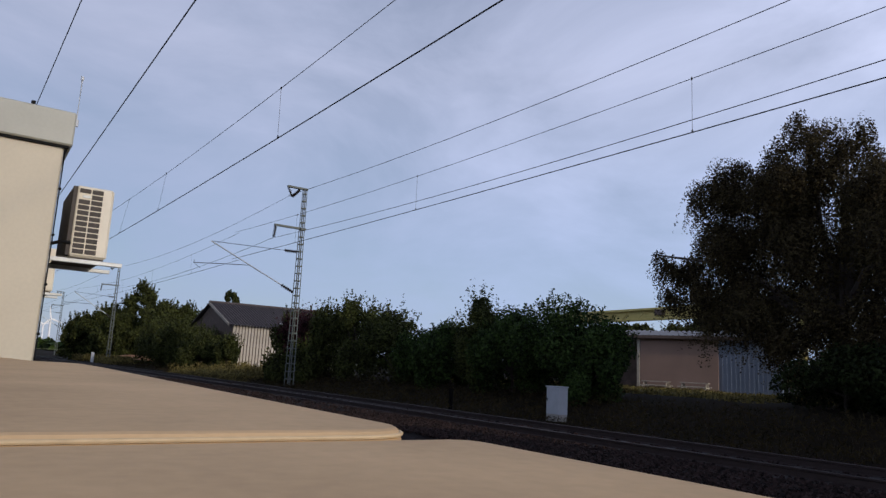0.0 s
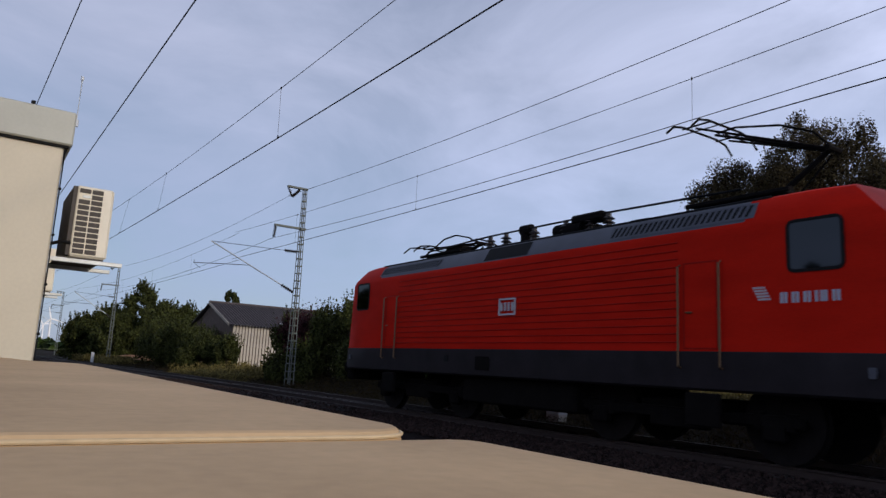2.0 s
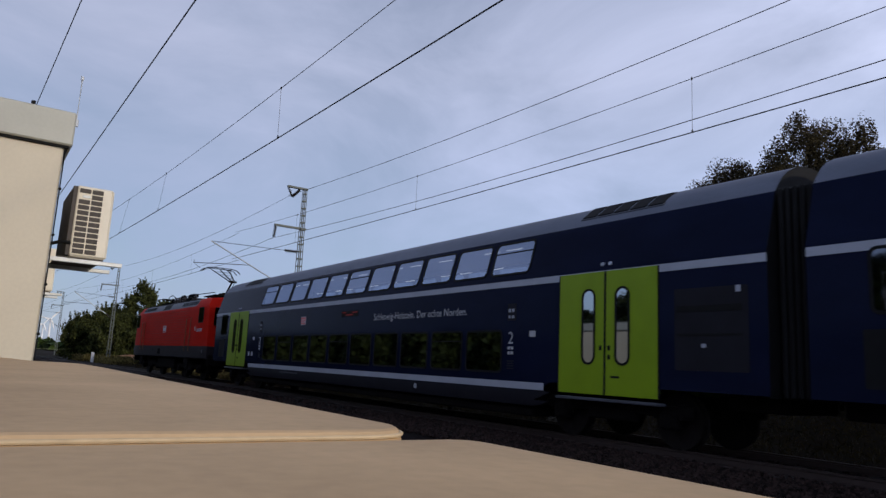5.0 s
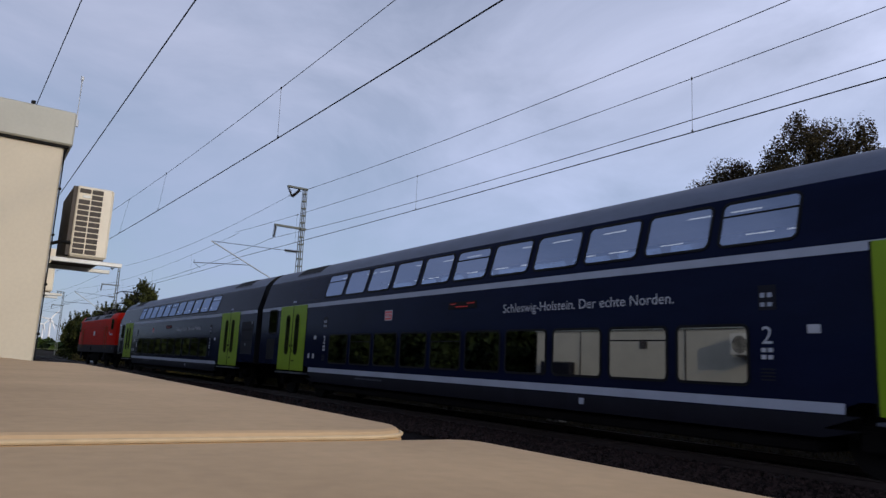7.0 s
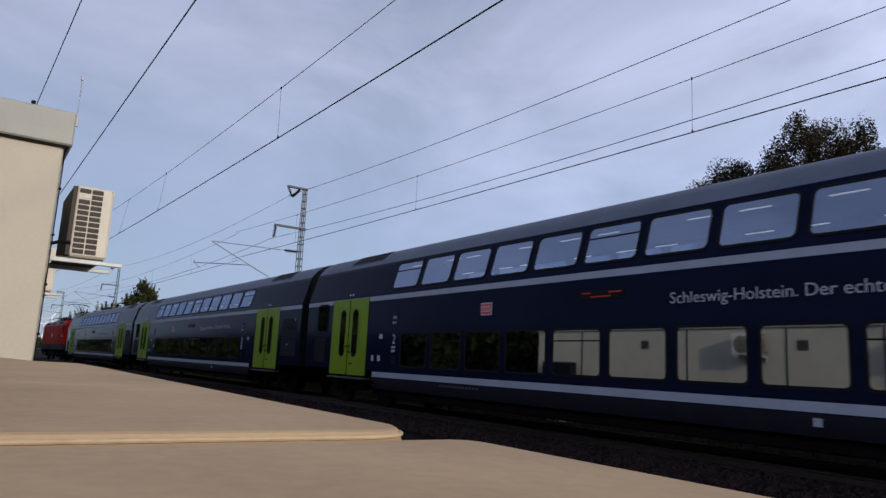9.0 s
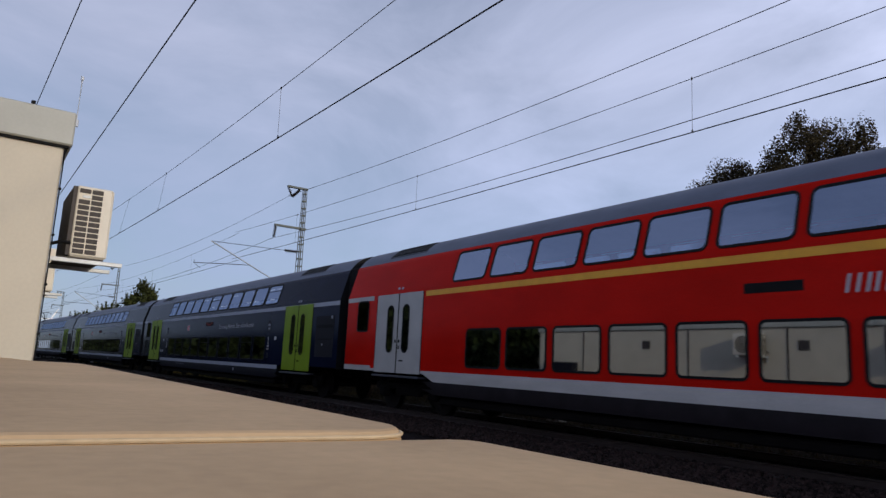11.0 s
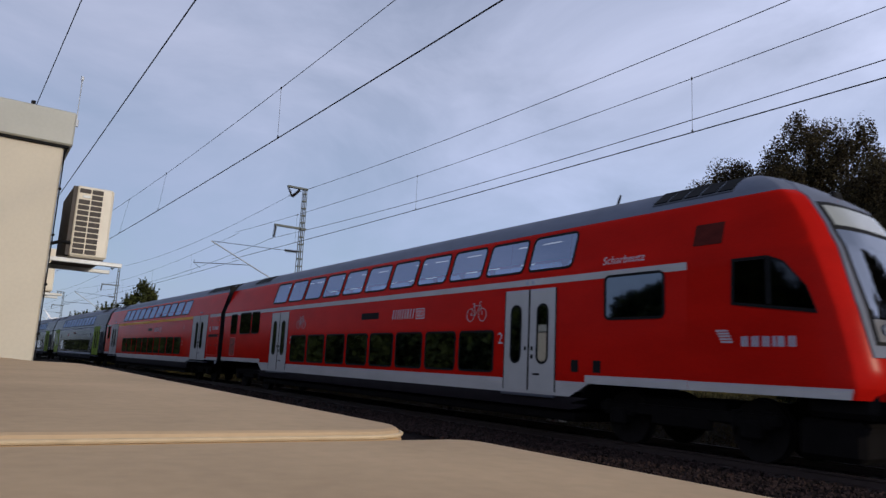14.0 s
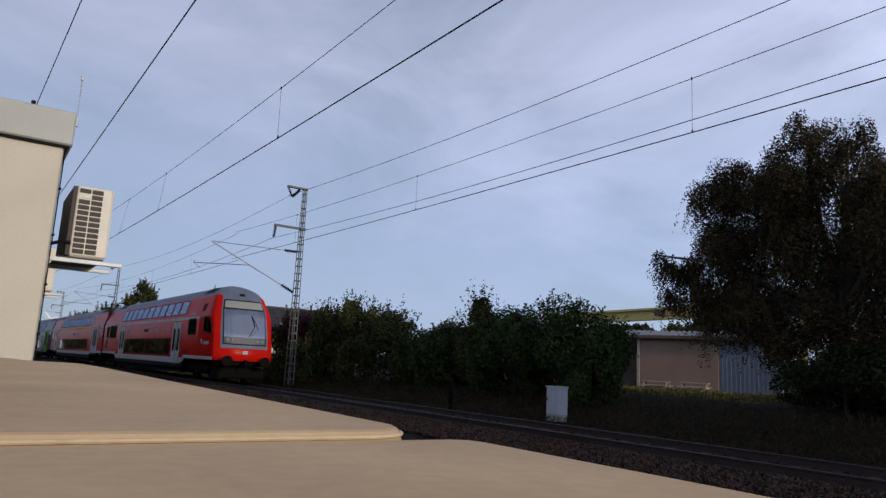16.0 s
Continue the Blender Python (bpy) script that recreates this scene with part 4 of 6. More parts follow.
    q = nose(0, 4.05, 0.02)
    part("top_lamp", Shape().box(q, (0.08, 0.26, 0.2), 0.03), M_BLACK, c, "dark top lamp housing")
    wp = Shape().path([nose(0.15, 2.12, 0.05), nose(0.45, 2.6, 0.06), nose(0.3, 3.1, 0.05)], 0.014).path([nose(0.2, 2.12, 0.05), nose(0.62, 2.5, 0.06), nose(0.34, 3.05, 0.05)], 0.010)
    part("wiper", wp, M_BLACK, c, "black windscreen wiper")
    part("front_emblem", Shape().box(nose(0, 1.38, 0.012), (0.02, 0.24, 0.16), 0.01), M_STRIPE, c, "plain white front emblem")
    part("buffer_beam", Shape().box((26.2, 0, 0.95), (0.9, 2.4, 0.40), 0.08).box((26.0, 0, 0.45), (0.9, 2.2, 0.55), 0.08), M_UNDER, c, "dark buffer beam and plough")
    for y in (-0.875, 0.875):
        part("buffer", Shape().tube((26.6, y, 0.98), (27.02, y, 0.98), 0.10, n=14).tube((27.02, y, 0.98), (27.08, y, 0.98), 0.24, n=20), M_UNDER, c)
    part("coupling", Shape().box((26.95, 0, 0.95), (0.3, 0.12, 0.2), 0.03).tube((27.05, 0, 0.95), (27.1, 0, 0.6), 0.04), M_UNDER, c)
    stripe(0.3, 24.0, 2.90, 3.03, c, M_WHITEBAND, "light grey upper stripe")
    for a, b in ((0.3, 5.0), (21.8, 24.0)):
        stripe(a, b, 1.0, 1.15, c, M_WHITEBAND, "grimy white band", 0.006)
    for side in (-1, 1):
        for k in range(11):
            u = 5.85 + k * PITCH_W
            window(u, u + 1.21, 3.22, 3.90, c, side, r=0.09, glass=M_UPGLASS)
        for k in range(8):
            u = 7.95 + k * 1.42
            window(u, u + 1.195, 1.15, 1.97, c, side)
        door(5.98, 7.55, 0.80, 2.84, c, side, M_DOORGREY, "light grey double door")
        door(19.50, 21.0, 0.80, 2.82, c, side, M_DOORGREY, "light grey double door")
        window(1.28, 1.98, 2.15, 2.9, c, side, glass=M_MIDGLASS)
        window(2.45, 3.66, 2.15, 2.92, c, side, glass=M_MIDGLASS)
        window(3.85, 4.62, 2.15, 2.92, c, side, glass=M_MIDGLASS)
        gr = part("grille", plate(round_rect(1.28, 1.98, 1.22, 1.98, 0.02), 0.006, -0.01, side), M_LOGORED, c, "dark red ventilation grille")
        for i in range(9):
            part("grille_slat", plate([(1.32 + i * 0.072, 1.25), (1.35 + i * 0.072, 1.25), (1.35 + i * 0.072, 1.95), (1.32 + i * 0.072, 1.95)], 0.012, 0, side), M_SHEDDARK, gr)
        window(22.30, 23.53, 2.18, 2.90, c, side, glass=M_MIDGLASS)
        cw = [(24.83, 2.34), (26.05, 2.19), (25.92, 2.52), (25.62, 2.86), (25.4, 2.95), (24.85, 2.95)]

        def cab_side(u, z, off, sd):
            return Vector((u, sd * (half_width(z) + off), z))
        part("cab_window", rim([(24.83 + (u - 24.83) * 1.06 - 0.05, 2.6 + (z - 2.6) * 1.14) for u, z in cw], cw, 0.016, -0.01, side, cab_side), M_BLACK, c)
        part("cab_pane", plate(cw, 0.008, -0.01, side, cab_side), M_DARKGLASS, c, "dark cab side window")
        part("cab_window_bar", plate([(25.34, 2.29), (25.42, 2.28), (25.42, 2.94), (25.34, 2.95)], 0.014, 0, side, cab_side), M_BLACK, c)
        part("cab_vent", plate(round_rect(24.08, 24.60, 3.28, 3.64, 0.01), 0.006, -0.01, side), M_VENTRUST, c, "grimy dark red ventilation screen")
        for u in (21.45, 22.0):
            part("socket_cover", plate(round_rect(u, u + 0.18, 1.2, 1.42, 0.02), 0.012, -0.01, side), M_BLACK, c)
    for u in (3.2, 23.6):
        bogie(u, c)
    underfloor(c)
    roof_vents(23.0, 24.6, c)
    roof_vents(2.6, 4.3, c)
    part("aerial", Shape().tube((21.3, 0, 4.62), (21.4, 0, 4.86), 0.03, 0.02), M_BLACK, c, "small roof aerial")
    seams((5.4, 7.75, 19.35, 21.15, 24.74), 1.15, 4.0, c, M_RIB)
    cycle_sign(8.47, 2.36, 0.95, c)
    cycle_sign(18.25, 2.36, 0.95, c)
    word_bars(14.72, 2.36, 0.25, [0.22, 0.19, 0.21, 0.09, 0.23], c, 0.05, 0.04)
    framed_mark(15.92, 2.34, c)
    bars([(13.0, 14.0, 2.4, 2.58, 0)], c, M_BLACK, "destination_display")
    for u in (7.78, 19.25):
        lettering("2", u, 1.72, 0.34, c, name="class_number")
    lettering("Scharbeutz", 22.18, 3.15, 0.215, c)

    def cab_flat(u, z, off, sd):
        return Vector((u, sd * (half_width(z) + off), z))
    bars([(24.52 + 0.05 * (i % 4) + 0.02 * (i // 4), 24.56 + 0.05 * (i % 4) + 0.02 * (i // 4), 1.9 - 0.042 * (i // 4), 1.93 - 0.042 * (i // 4), 0) for i in range(20)], c, face=cab_flat)
    word_bars(24.92, 1.68, 0.15, [0.13, 0.13, 0.13, 0.03, 0.12, 0.13], c, gap=0.035, mat=M_STRIPE, face=cab_flat)
    return c


LP = [(1.0, 1.42), (1.04, 1.47), (3.52, 1.47), (3.86, 1.27), (3.92, 1.15), (3.98, 0.6), (4.0, 0.0)]


def lskin(u, z, off=0.0, side=-1):
    return Vector((u, side * (float(np.interp(z, [a for a, _ in LP], [b for _, b in LP])) + off), z))


def locomotive():
    c = thing("electric_locomotive", "faded red electric locomotive with grey roof and raised pantograph", "locomotive")
    F, R = -15.86, -0.78

    def end_u(z, front):
        d = 0.0 if z < 1.62 else (0.10 + 0.12 * (z - 1.62) / 1.8 if z < 3.42 else 0.22 + (z - 3.42) * 0.95)
        if z < 1.62:
            d = 0.04
        return F + d if front else R - d
    s = Shape()
    zs = [1.0, 1.04, 1.60, 1.62, 2.4, 3.0, 3.42, 3.52, 3.66, 3.86, 3.92, 3.98, 4.0]
    for z0, z1 in zip(zs[:-1], zs[1:]):
        for side in (-1, 1):
            for a, b in ((0, 0.04), (0.04, 0.13), (0.13, 0.86), (0.86, 0.96), (0.96, 1)):
                mi = 0 if z1 <= 1.61 else (1 if z1 <= 3.53 else (2 if a == 0.13 else 1))
                if z0 >= 3.9:
                    mi = 2
                q = []
                for z, f in ((z0, a), (z0, b), (z1, b), (z1, a)):
                    e0, e1 = end_u(z, True), end_u(z, False)
                    if f in (0.13, 0.86):
                        u = F + f * (R - F)
                    else:
                        u = e0 + f * (e1 - e0)
                    y = lskin(0, z).y * -1
                    if f in (0, 1):
                        y -= 0.10
                    q.append((u, side * max(y, 0), z))
                s.face(q, mi)
        for front in (True, False):
            rows = []
            for z in (z0, z1):
                w = max(lskin(0, z).y * -1 - 0.10, 0)
                rows.append([(end_u(z, front) + (-0.10 if front else 0.10) * (1 - t * t), t * w, z) for t in (-1, -0.5, 0, 0.5, 1)])
            s.sheet(rows, 0 if z1 <= 1.61 else 1)
    s.face([(F, -1.4, 1.0), (R, -1.4, 1.0), (R, 1.4, 1.0), (F, 1.4, 1.0)], 0)
    part("body", s, [M_LOCOGREY, M_REDLOCO, M_LOCOROOF], c, smooth=True)
    for side in (-1, 1):
        for i in range(13):
            # The shadow line of each rib is put into its darker red.
            z = 1.74 + i * 0.134
            r_ = Shape().box((-8.47, side * 1.472, z), (8.8, 0.02, 0.022), 0.006)
            part("side_rib", r_, M_RIB, c)
        window(-15.18, -14.53, 2.71, 3.40, c, side, glass=M_DARKGLASS, face=lskin, r=0.06)
        window(-2.21, -1.51, 2.74, 3.40, c, side, glass=M_DARKGLASS, face=lskin, r=0.06)
        for u in (-13.54, -12.87, -4.04, -3.30):
            h = Shape().path([lskin(u, 1.34, 0.0, side), lskin(u, 1.36, 0.06, side), lskin(u, 2.94, 0.06, side), lskin(u, 2.97, 0.0, side)], 0.018, 6)
            part("handrail", h, M_BRASS, c, "brass coloured handrail")
        for a, b in ((-13.49, -12.92), (-3.98, -3.36)):
            dd = part("cab_door", rim([(a, 1.63), (b, 1.63), (b, 3.0), (a, 3.0)], [(a + 0.025, 1.655), (b - 0.025, 1.655), (b - 0.025, 2.975), (a + 0.025, 2.975)], 0.006, -0.004, side, lskin), M_RIB, c, "flush red cab door")
            part("door_handle", Shape().box(lskin(a + 0.12, 2.2, 0.03, side), (0.12, 0.03, 0.03), 0.008), M_BRASS, dd)
            part("cab_step", Shape().box(((a + b) / 2, side * 1.43, 0.72), (0.6, 0.1, 0.5), 0.02), M_UNDER, c)
        # roof-side louvres
        for a, b in ((-14.0, -11.1), (-5.6, -2.75)):
            lv = part("roof_louvre", Shape().sheet([[lskin(u, z, 0.012, side) for u in (a, b)] for z in (3.57, 3.83)]), M_LOCOROOF, c, "slate louvre panel")
            n = int((b - a) / 0.11)
            for i in range(n):
                u = a + 0.05 + i * 0.11
                part("louvre_slot", Shape().prism([lskin(u + du, z, 0.018, side) for du, z in ((0, 3.61), (0.05, 3.61), (0.09, 3.80), (0.04, 3.80))], [lskin(u + du, z, 0.0, side) for du, z in ((0, 3.61), (0.05, 3.61), (0.09, 3.80), (0.04, 3.80))]), M_BLACK, lv)
        part("roof_hatch", Shape().sheet([[lskin(u, z, 0.010, side) for u in (-9.26, -7.8)] for z in (3.55, 3.85)]), M_BLACK, c, "black roof-side panel")
        part("roof_rail", Shape().box((-8.4, side * 1.2, 3.90), (11.6, 0.05, 0.05), 0.01), M_BLACK, c)
        part("lower_hatch", plate(round_rect(-9.4, -8.9, 1.14, 1.44, 0.03), 0.01, -0.01, side, lskin), M_UNDER, c)
        part("lower_hatch", plate(round_rect(-10.6, -10.45, 1.3, 1.45, 0.02), 0.012, -0.01, side, lskin), M_BLACK, c)
        for u in (-15.5, -1.25):
            part("lamp_hook", plate(round_rect(u, u + 0.1, 1.28, 1.42, 0.02), 0.014, -0.01, side, lskin), M_LOCOROOF, c)
    bars([(-8.62, -8.08, 2.31, 2.345, 0), (-8.62, -8.08, 2.635, 2.67, 0), (-8.62, -8.585, 2.345, 2.635, 0), (-8.115, -8.08, 2.345, 2.635, 0),
          (-8.55, -8.50, 2.40, 2.58, 0), (-8.43, -8.38, 2.40, 2.58, 0), (-8.32, -8.27, 2.40, 2.58, 0), (-8.20, -8.15, 2.40, 2.58, 0)], c, M_WHITE, "emblem", 0.03, lskin)
    bars([(-2.78 + 0.05 * (i % 4) + 0.02 * (i // 4), -2.74 + 0.05 * (i % 4) + 0.02 * (i // 4), 2.5 - 0.042 * (i // 4), 2.53 - 0.042 * (i // 4), 0) for i in range(20)], c, face=lskin)
    word_bars(-2.38, 2.28, 0.15, [0.13, 0.13, 0.13, 0.03, 0.12, 0.13], c, gap=0.035, mat=M_STRIPE, face=lskin)
    for front in (True, False):
        e, sg = (F, -1) if front else (R, 1)
        part("cab_windscreen", Shape().box((e - sg * 0.06, 0, 3.0), (0.06, 2.3, 0.85), 0.03), M_DARKGLASS, c, "dark cab windscreen band")
        part("buffer_beam", Shape().box((e - sg * 0.1, 0, 0.95), (0.3, 2.6, 0.5), 0.04), M_UNDER, c)
        for y in (-0.875, 0.875):
            part("buffer", Shape().tube((e, y, 1.05), (e + sg * 0.52, y, 1.05), 0.1, n=12).tube((e + sg * 0.52, y, 1.05), (e + sg * 0.6, y, 1.05), 0.24, n=18), M_UNDER, c)
    for u in (-12.3, -4.4):
        bogie(u, c, 3.3, 0.61)
    part("underframe_box", Shape().box((-8.35, 0, 0.72), (3.6, 2.5, 0.6), 0.05), M_UNDER, c, "sooty transformer box")
    # roof gear
    for u in (-10.2, -9.6, -8.6, -7.6, -6.9, -6.4):
        g = Shape()
        for i in range(4):
            g.tube((u, -0.55, 3.99 + i * 0.085), (u, -0.55, 4.03 + i * 0.085), 0.135, 0.08, 10)
        g.tube((u, -0.55, 3.98), (u, -0.55, 4.36), 0.055)
        part("insulator", g, M_INSUL, c, "ribbed dark insulator")
    part("roof_conductor", Shape().path([(-13.2, -0.4, 4.33), (-10.2, -0.55, 4.38), (-6.4, -0.55, 4.38), (-3.6, -0.4, 4.36)], 0.022), M_BLACK, c, "roof busbar")
    part("main_switch", Shape().tube((-7.9, -0.5, 4.16), (-7.1, -0.5, 4.16), 0.17, n=14).box((-7.3, -0.2, 4.12), (0.9, 0.4, 0.26), 0.04), M_UNDER, c, "dark roof main switch")
    part("voltage_transformer", Shape().tube((-8.95, -0.5, 3.98), (-8.95, -0.5, 4.36), 0.12, n=12).tube((-9.06, -0.5, 4.36), (-8.76, -0.5, 4.36), 0.13, n=12), M_UNDER, c, "dark post on the roof")
    part("switch_head", Shape().box((-6.95, -0.5, 4.34), (0.9, 0.3, 0.20), 0.05), M_UNDER, c)
    part("roof_box", Shape().box((-5.6, -0.3, 4.05), (0.5, 0.6, 0.14), 0.03), M_UNDER, c)

    def panto(u, raised):
        """The pantograph on the roof, its knee to the rear."""
        b = Shape().box((u, 0, 4.16), (1.7, 1.3, 0.05), 0.01).box((u, -0.62, 4.16), (1.9, 0.05, 0.07), 0.01).box((u, 0.62, 4.16), (1.9, 0.05, 0.07), 0.01)
        for du in (-0.7, 0.7):
            for y in (-0.5, 0.5):
                b.tube((u + du, y, 3.97), (u + du, y, 4.16), 0.06, n=8)
        b.tube((u + 0.2, -0.2, 4.22), (u + 0.75, -0.2, 4.22), 0.10, n=12)
        p_ = part("pantograph", b, M_UNDER, c, "raised single-arm pantograph" if raised else "lowered pantograph")
        low, knee, head = ((u + 0.4, 4.22), (u + 1.28, 4.84), (u - 0.80, 5.62)) if raised else ((u + 0.4, 4.22), (u + 1.0, 4.40), (u - 1.0, 4.40))
        if not raised:
            for y in (-0.35, 0.35):
                part("arch_bar", Shape().path([(u - 1.25, y, 4.2), (u - 0.7, y, 4.42), (u - 0.2, y, 4.62), (u + 0.35, y, 4.66), (u + 0.95, y, 4.52), (u + 1.35, y, 4.30)], 0.022), M_UNDER, p_)
            part("arch_bar", Shape().path([(u - 0.9, 0.2, 4.25), (u - 0.1, 0.25, 4.55), (u + 0.6, 0.25, 4.42), (u + 0.2, 0.1, 4.25)], 0.03), M_UNDER, p_)
            part("spring_box", Shape().box((u + 0.1, 0, 4.32), (0.7, 0.5, 0.2), 0.04), M_UNDER, p_)
        part("lower_arm", Shape().tube((low[0], 0, low[1]), (knee[0], 0, knee[1]), 0.055, 0.045).tube((low[0] + 0.28, 0.1, low[1] - 0.02), (knee[0] - 0.02, 0.1, knee[1] - 0.06), 0.018), M_UNDER, p_)
        ua = Shape()
        for y in (-1, 1):
            ua.tube((knee[0], y * 0.12, knee[1]), (head[0], y * 0.5, head[1]), 0.026, 0.02)
        for f in (0.3, 0.55, 0.8):
            pa = (knee[0] + f * (head[0] - knee[0]), knee[1] + f * (head[1] - knee[1]))
            yy = 0.12 + f * 0.38
            ua.tube((pa[0], -yy, pa[1]), (pa[0], yy, pa[1]), 0.012)
        ua.tube((knee[0] + 0.05, -0.2, knee[1]), (knee[0] + 0.05, 0.2, knee[1]), 0.05)
        if raised:
            ua.path([(knee[0] + 0.02, 0, knee[1] + 0.05), (knee[0] - 0.25, 0, knee[1] + 0.36), (knee[0] - 0.8, 0, knee[1] + 0.62), (head[0] + 0.45, 0, head[1] + 0.02), (head[0] + 0.1, 0, head[1])], 0.02)
            ua.tube((knee[0] - 0.02, 0.0, knee[1]), (head[0] + 0.05, 0.0, head[1] - 0.02), 0.035, 0.025)
        part("upper_arm", ua, M_UNDER, p_)
        hd = Shape()
        for du in (-0.26, 0.26):
            hd.path([(head[0] + du, -0.98, head[1] - 0.14), (head[0] + du, -0.78, head[1] + 0.03), (head[0] + du, -0.5, head[1] + 0.08), (head[0] + du, 0.5, head[1] + 0.08), (head[0] + du, 0.78, head[1] + 0.03), (head[0] + du, 0.98, head[1] - 0.14)], 0.022)
        for y in (-0.5, 0.5):
            hd.tube((head[0] - 0.28, y, head[1] + 0.05), (head[0] + 0.28, y, head[1] + 0.05), 0.018)
        part("pantograph_head", hd, M_UNDER, p_)
    panto(-12.3, False)
    panto(-3.6, True)
    return c


loco = locomotive()
coach_a = blue_coach()
coach_b, coach_c = copy_thing(coach_a, Matrix.Identity(4)), copy_thing(coach_a, Matrix.Identity(4))
coach_d = first_class_coach()
coach_e = control_car()


# ---- overhead line ----
def wire(name, pts, r, label, group="overhead wires"):
    s = Shape().path(pts, r, 6)
    return solo(name, s, M_WIRE, label, "wire", group)


def hung(x0, z0, x1, z1, off0, off1, sag, n=20):
    out = []
    for i in range(n + 1):
        f = i / n
        x = x0 + f * (x1 - x0)
        out.append(on_line(x, off0 + f * (off1 - off0), z0 + f * (z1 - z0) - 4 * sag * f * (1 - f)))
    return out


SUP = [14.6, -34.6, -80.5, -128.0, -176.0, -224.0]
for i, (a, b) in enumerate(zip(SUP[:-1], SUP[1:])):
    oa, ob_ = (0.25, -0.25) if i % 2 else (-0.25, 0.25)
    if i == 0:
        oa, ob_ = 0.0, -0.1
    za = 5.72 if i == 0 else 6.0
    cw = hung(a, za, b, 6.0, oa, ob_, 0.09, 40)
    m = hung(a, 7.36, b, 7.36, oa * 0.4, ob_, 0.53, 40)
    wire("contact_wire", cw, 0.011, "dark copper contact wire over the track")
    wire("catenary_wire", m, 0.007, "thin catenary wire above the contact wire")
    for x in ((3.5, -7.9, -17.65, -26.8) if i == 0 else (a - 8, a - 17, a - 26, a - 36)):
        j = round((a - x) / (a - b) * 40)
        f = (a - x) / (a - b) * 40
        lo, hi = cw[int(f)].lerp(cw[int(f) + 1], f % 1), m[int(f)].lerp(m[int(f) + 1], f % 1)
        s = Shape().tube(hi, lo, 0.004, n=5).tube(hi - Vector((0, 0, 0.03)), hi + Vector((0, 0, 0.03)), 0.016, n=6).tube(lo - Vector((0, 0, 0.01)), lo + Vector((0, 0, 0.05)), 0.016, n=6)
        solo("dropper", s, M_WIRE, "thin dropper between catenary and contact wire", "wire", "droppers")
    wire("feeder_wire", hung(a, 7.38, b, 7.38, 1.9, 1.9, 0.5), 0.010, "dark feeder wire on the mast brackets")
    wire("feeder_wire", hung(a, 9.84, b, 9.84, 2.7, 2.7, 0.60), 0.010, "dark feeder wire along the mast tops")
# second line, nearer to the equipment building
NSUP = [29.0, -35.0, -84.0, -140.0]
for i, (a, b) in enumerate(zip(NSUP[:-1], NSUP[1:])):
    cw = hung(a, 5.80, b, 5.80, -5.20 if i == 0 else -6.24, -6.24, 0.0, 64)
    m = hung(a, 7.39, b, 7.39, -5.87, -5.95, 0.53, 64)
    wire("contact_wire", cw, 0.012, "dark copper contact wire over the nearer line")
    wire("catenary_wire", m, 0.007, "thin catenary wire of the nearer line")
    for j in ((25, 34, 43, 53, 59) if i == 0 else (10, 22, 34, 46, 57)):
        lo, hi = (cw[j], m[j]) if i or j != 43 else (cw[43].lerp(cw[42], 0.1), m[43].lerp(m[42], 0.1))
        s = Shape().tube(hi, lo, 0.004, n=5).tube(hi - Vector((0, 0, 0.03)), hi + Vector((0, 0, 0.03)), 0.016, n=6).tube(lo - Vector((0, 0, 0.01)), lo + Vector((0, 0, 0.06)), 0.016, n=6)
        solo("dropper", s, M_WIRE, "thin dropper between catenary and contact wire", "wire", "droppers")
wire("feeder_wire", [Vector((30, -7.6, 8)), Vector((-13.35, -8.05, 8.0)), Vector((-35.3, -8.32, 8.0)), Vector((-90, -10.4, 8.0))], 0.016, "thick dark feeder wire beside the building")
wire("feeder_wire", [Vector((20, -9.1, 8)), Vector((-14.83, -9.88, 8.0)), Vector((-22.5, -10.13, 8.0)), Vector((-90, -12.0, 8.0))], 0.011, "dark feeder wire above the building")


def insulator(p0, p1, parent, name="insulator"):
    p0, p1 = Vector(p0), Vector(p1)
    s = Shape().tube(p0, p1, 0.03)
    for i in range(6):
        q = p0.lerp(p1, (i + 0.5) / 6)
        s.tube(q, p0.lerp(p1, (i + 0.9) / 6), 0.095, 0.06, 10)
    part(name, s, M_INSUL, parent, "ribbed brown insulator")


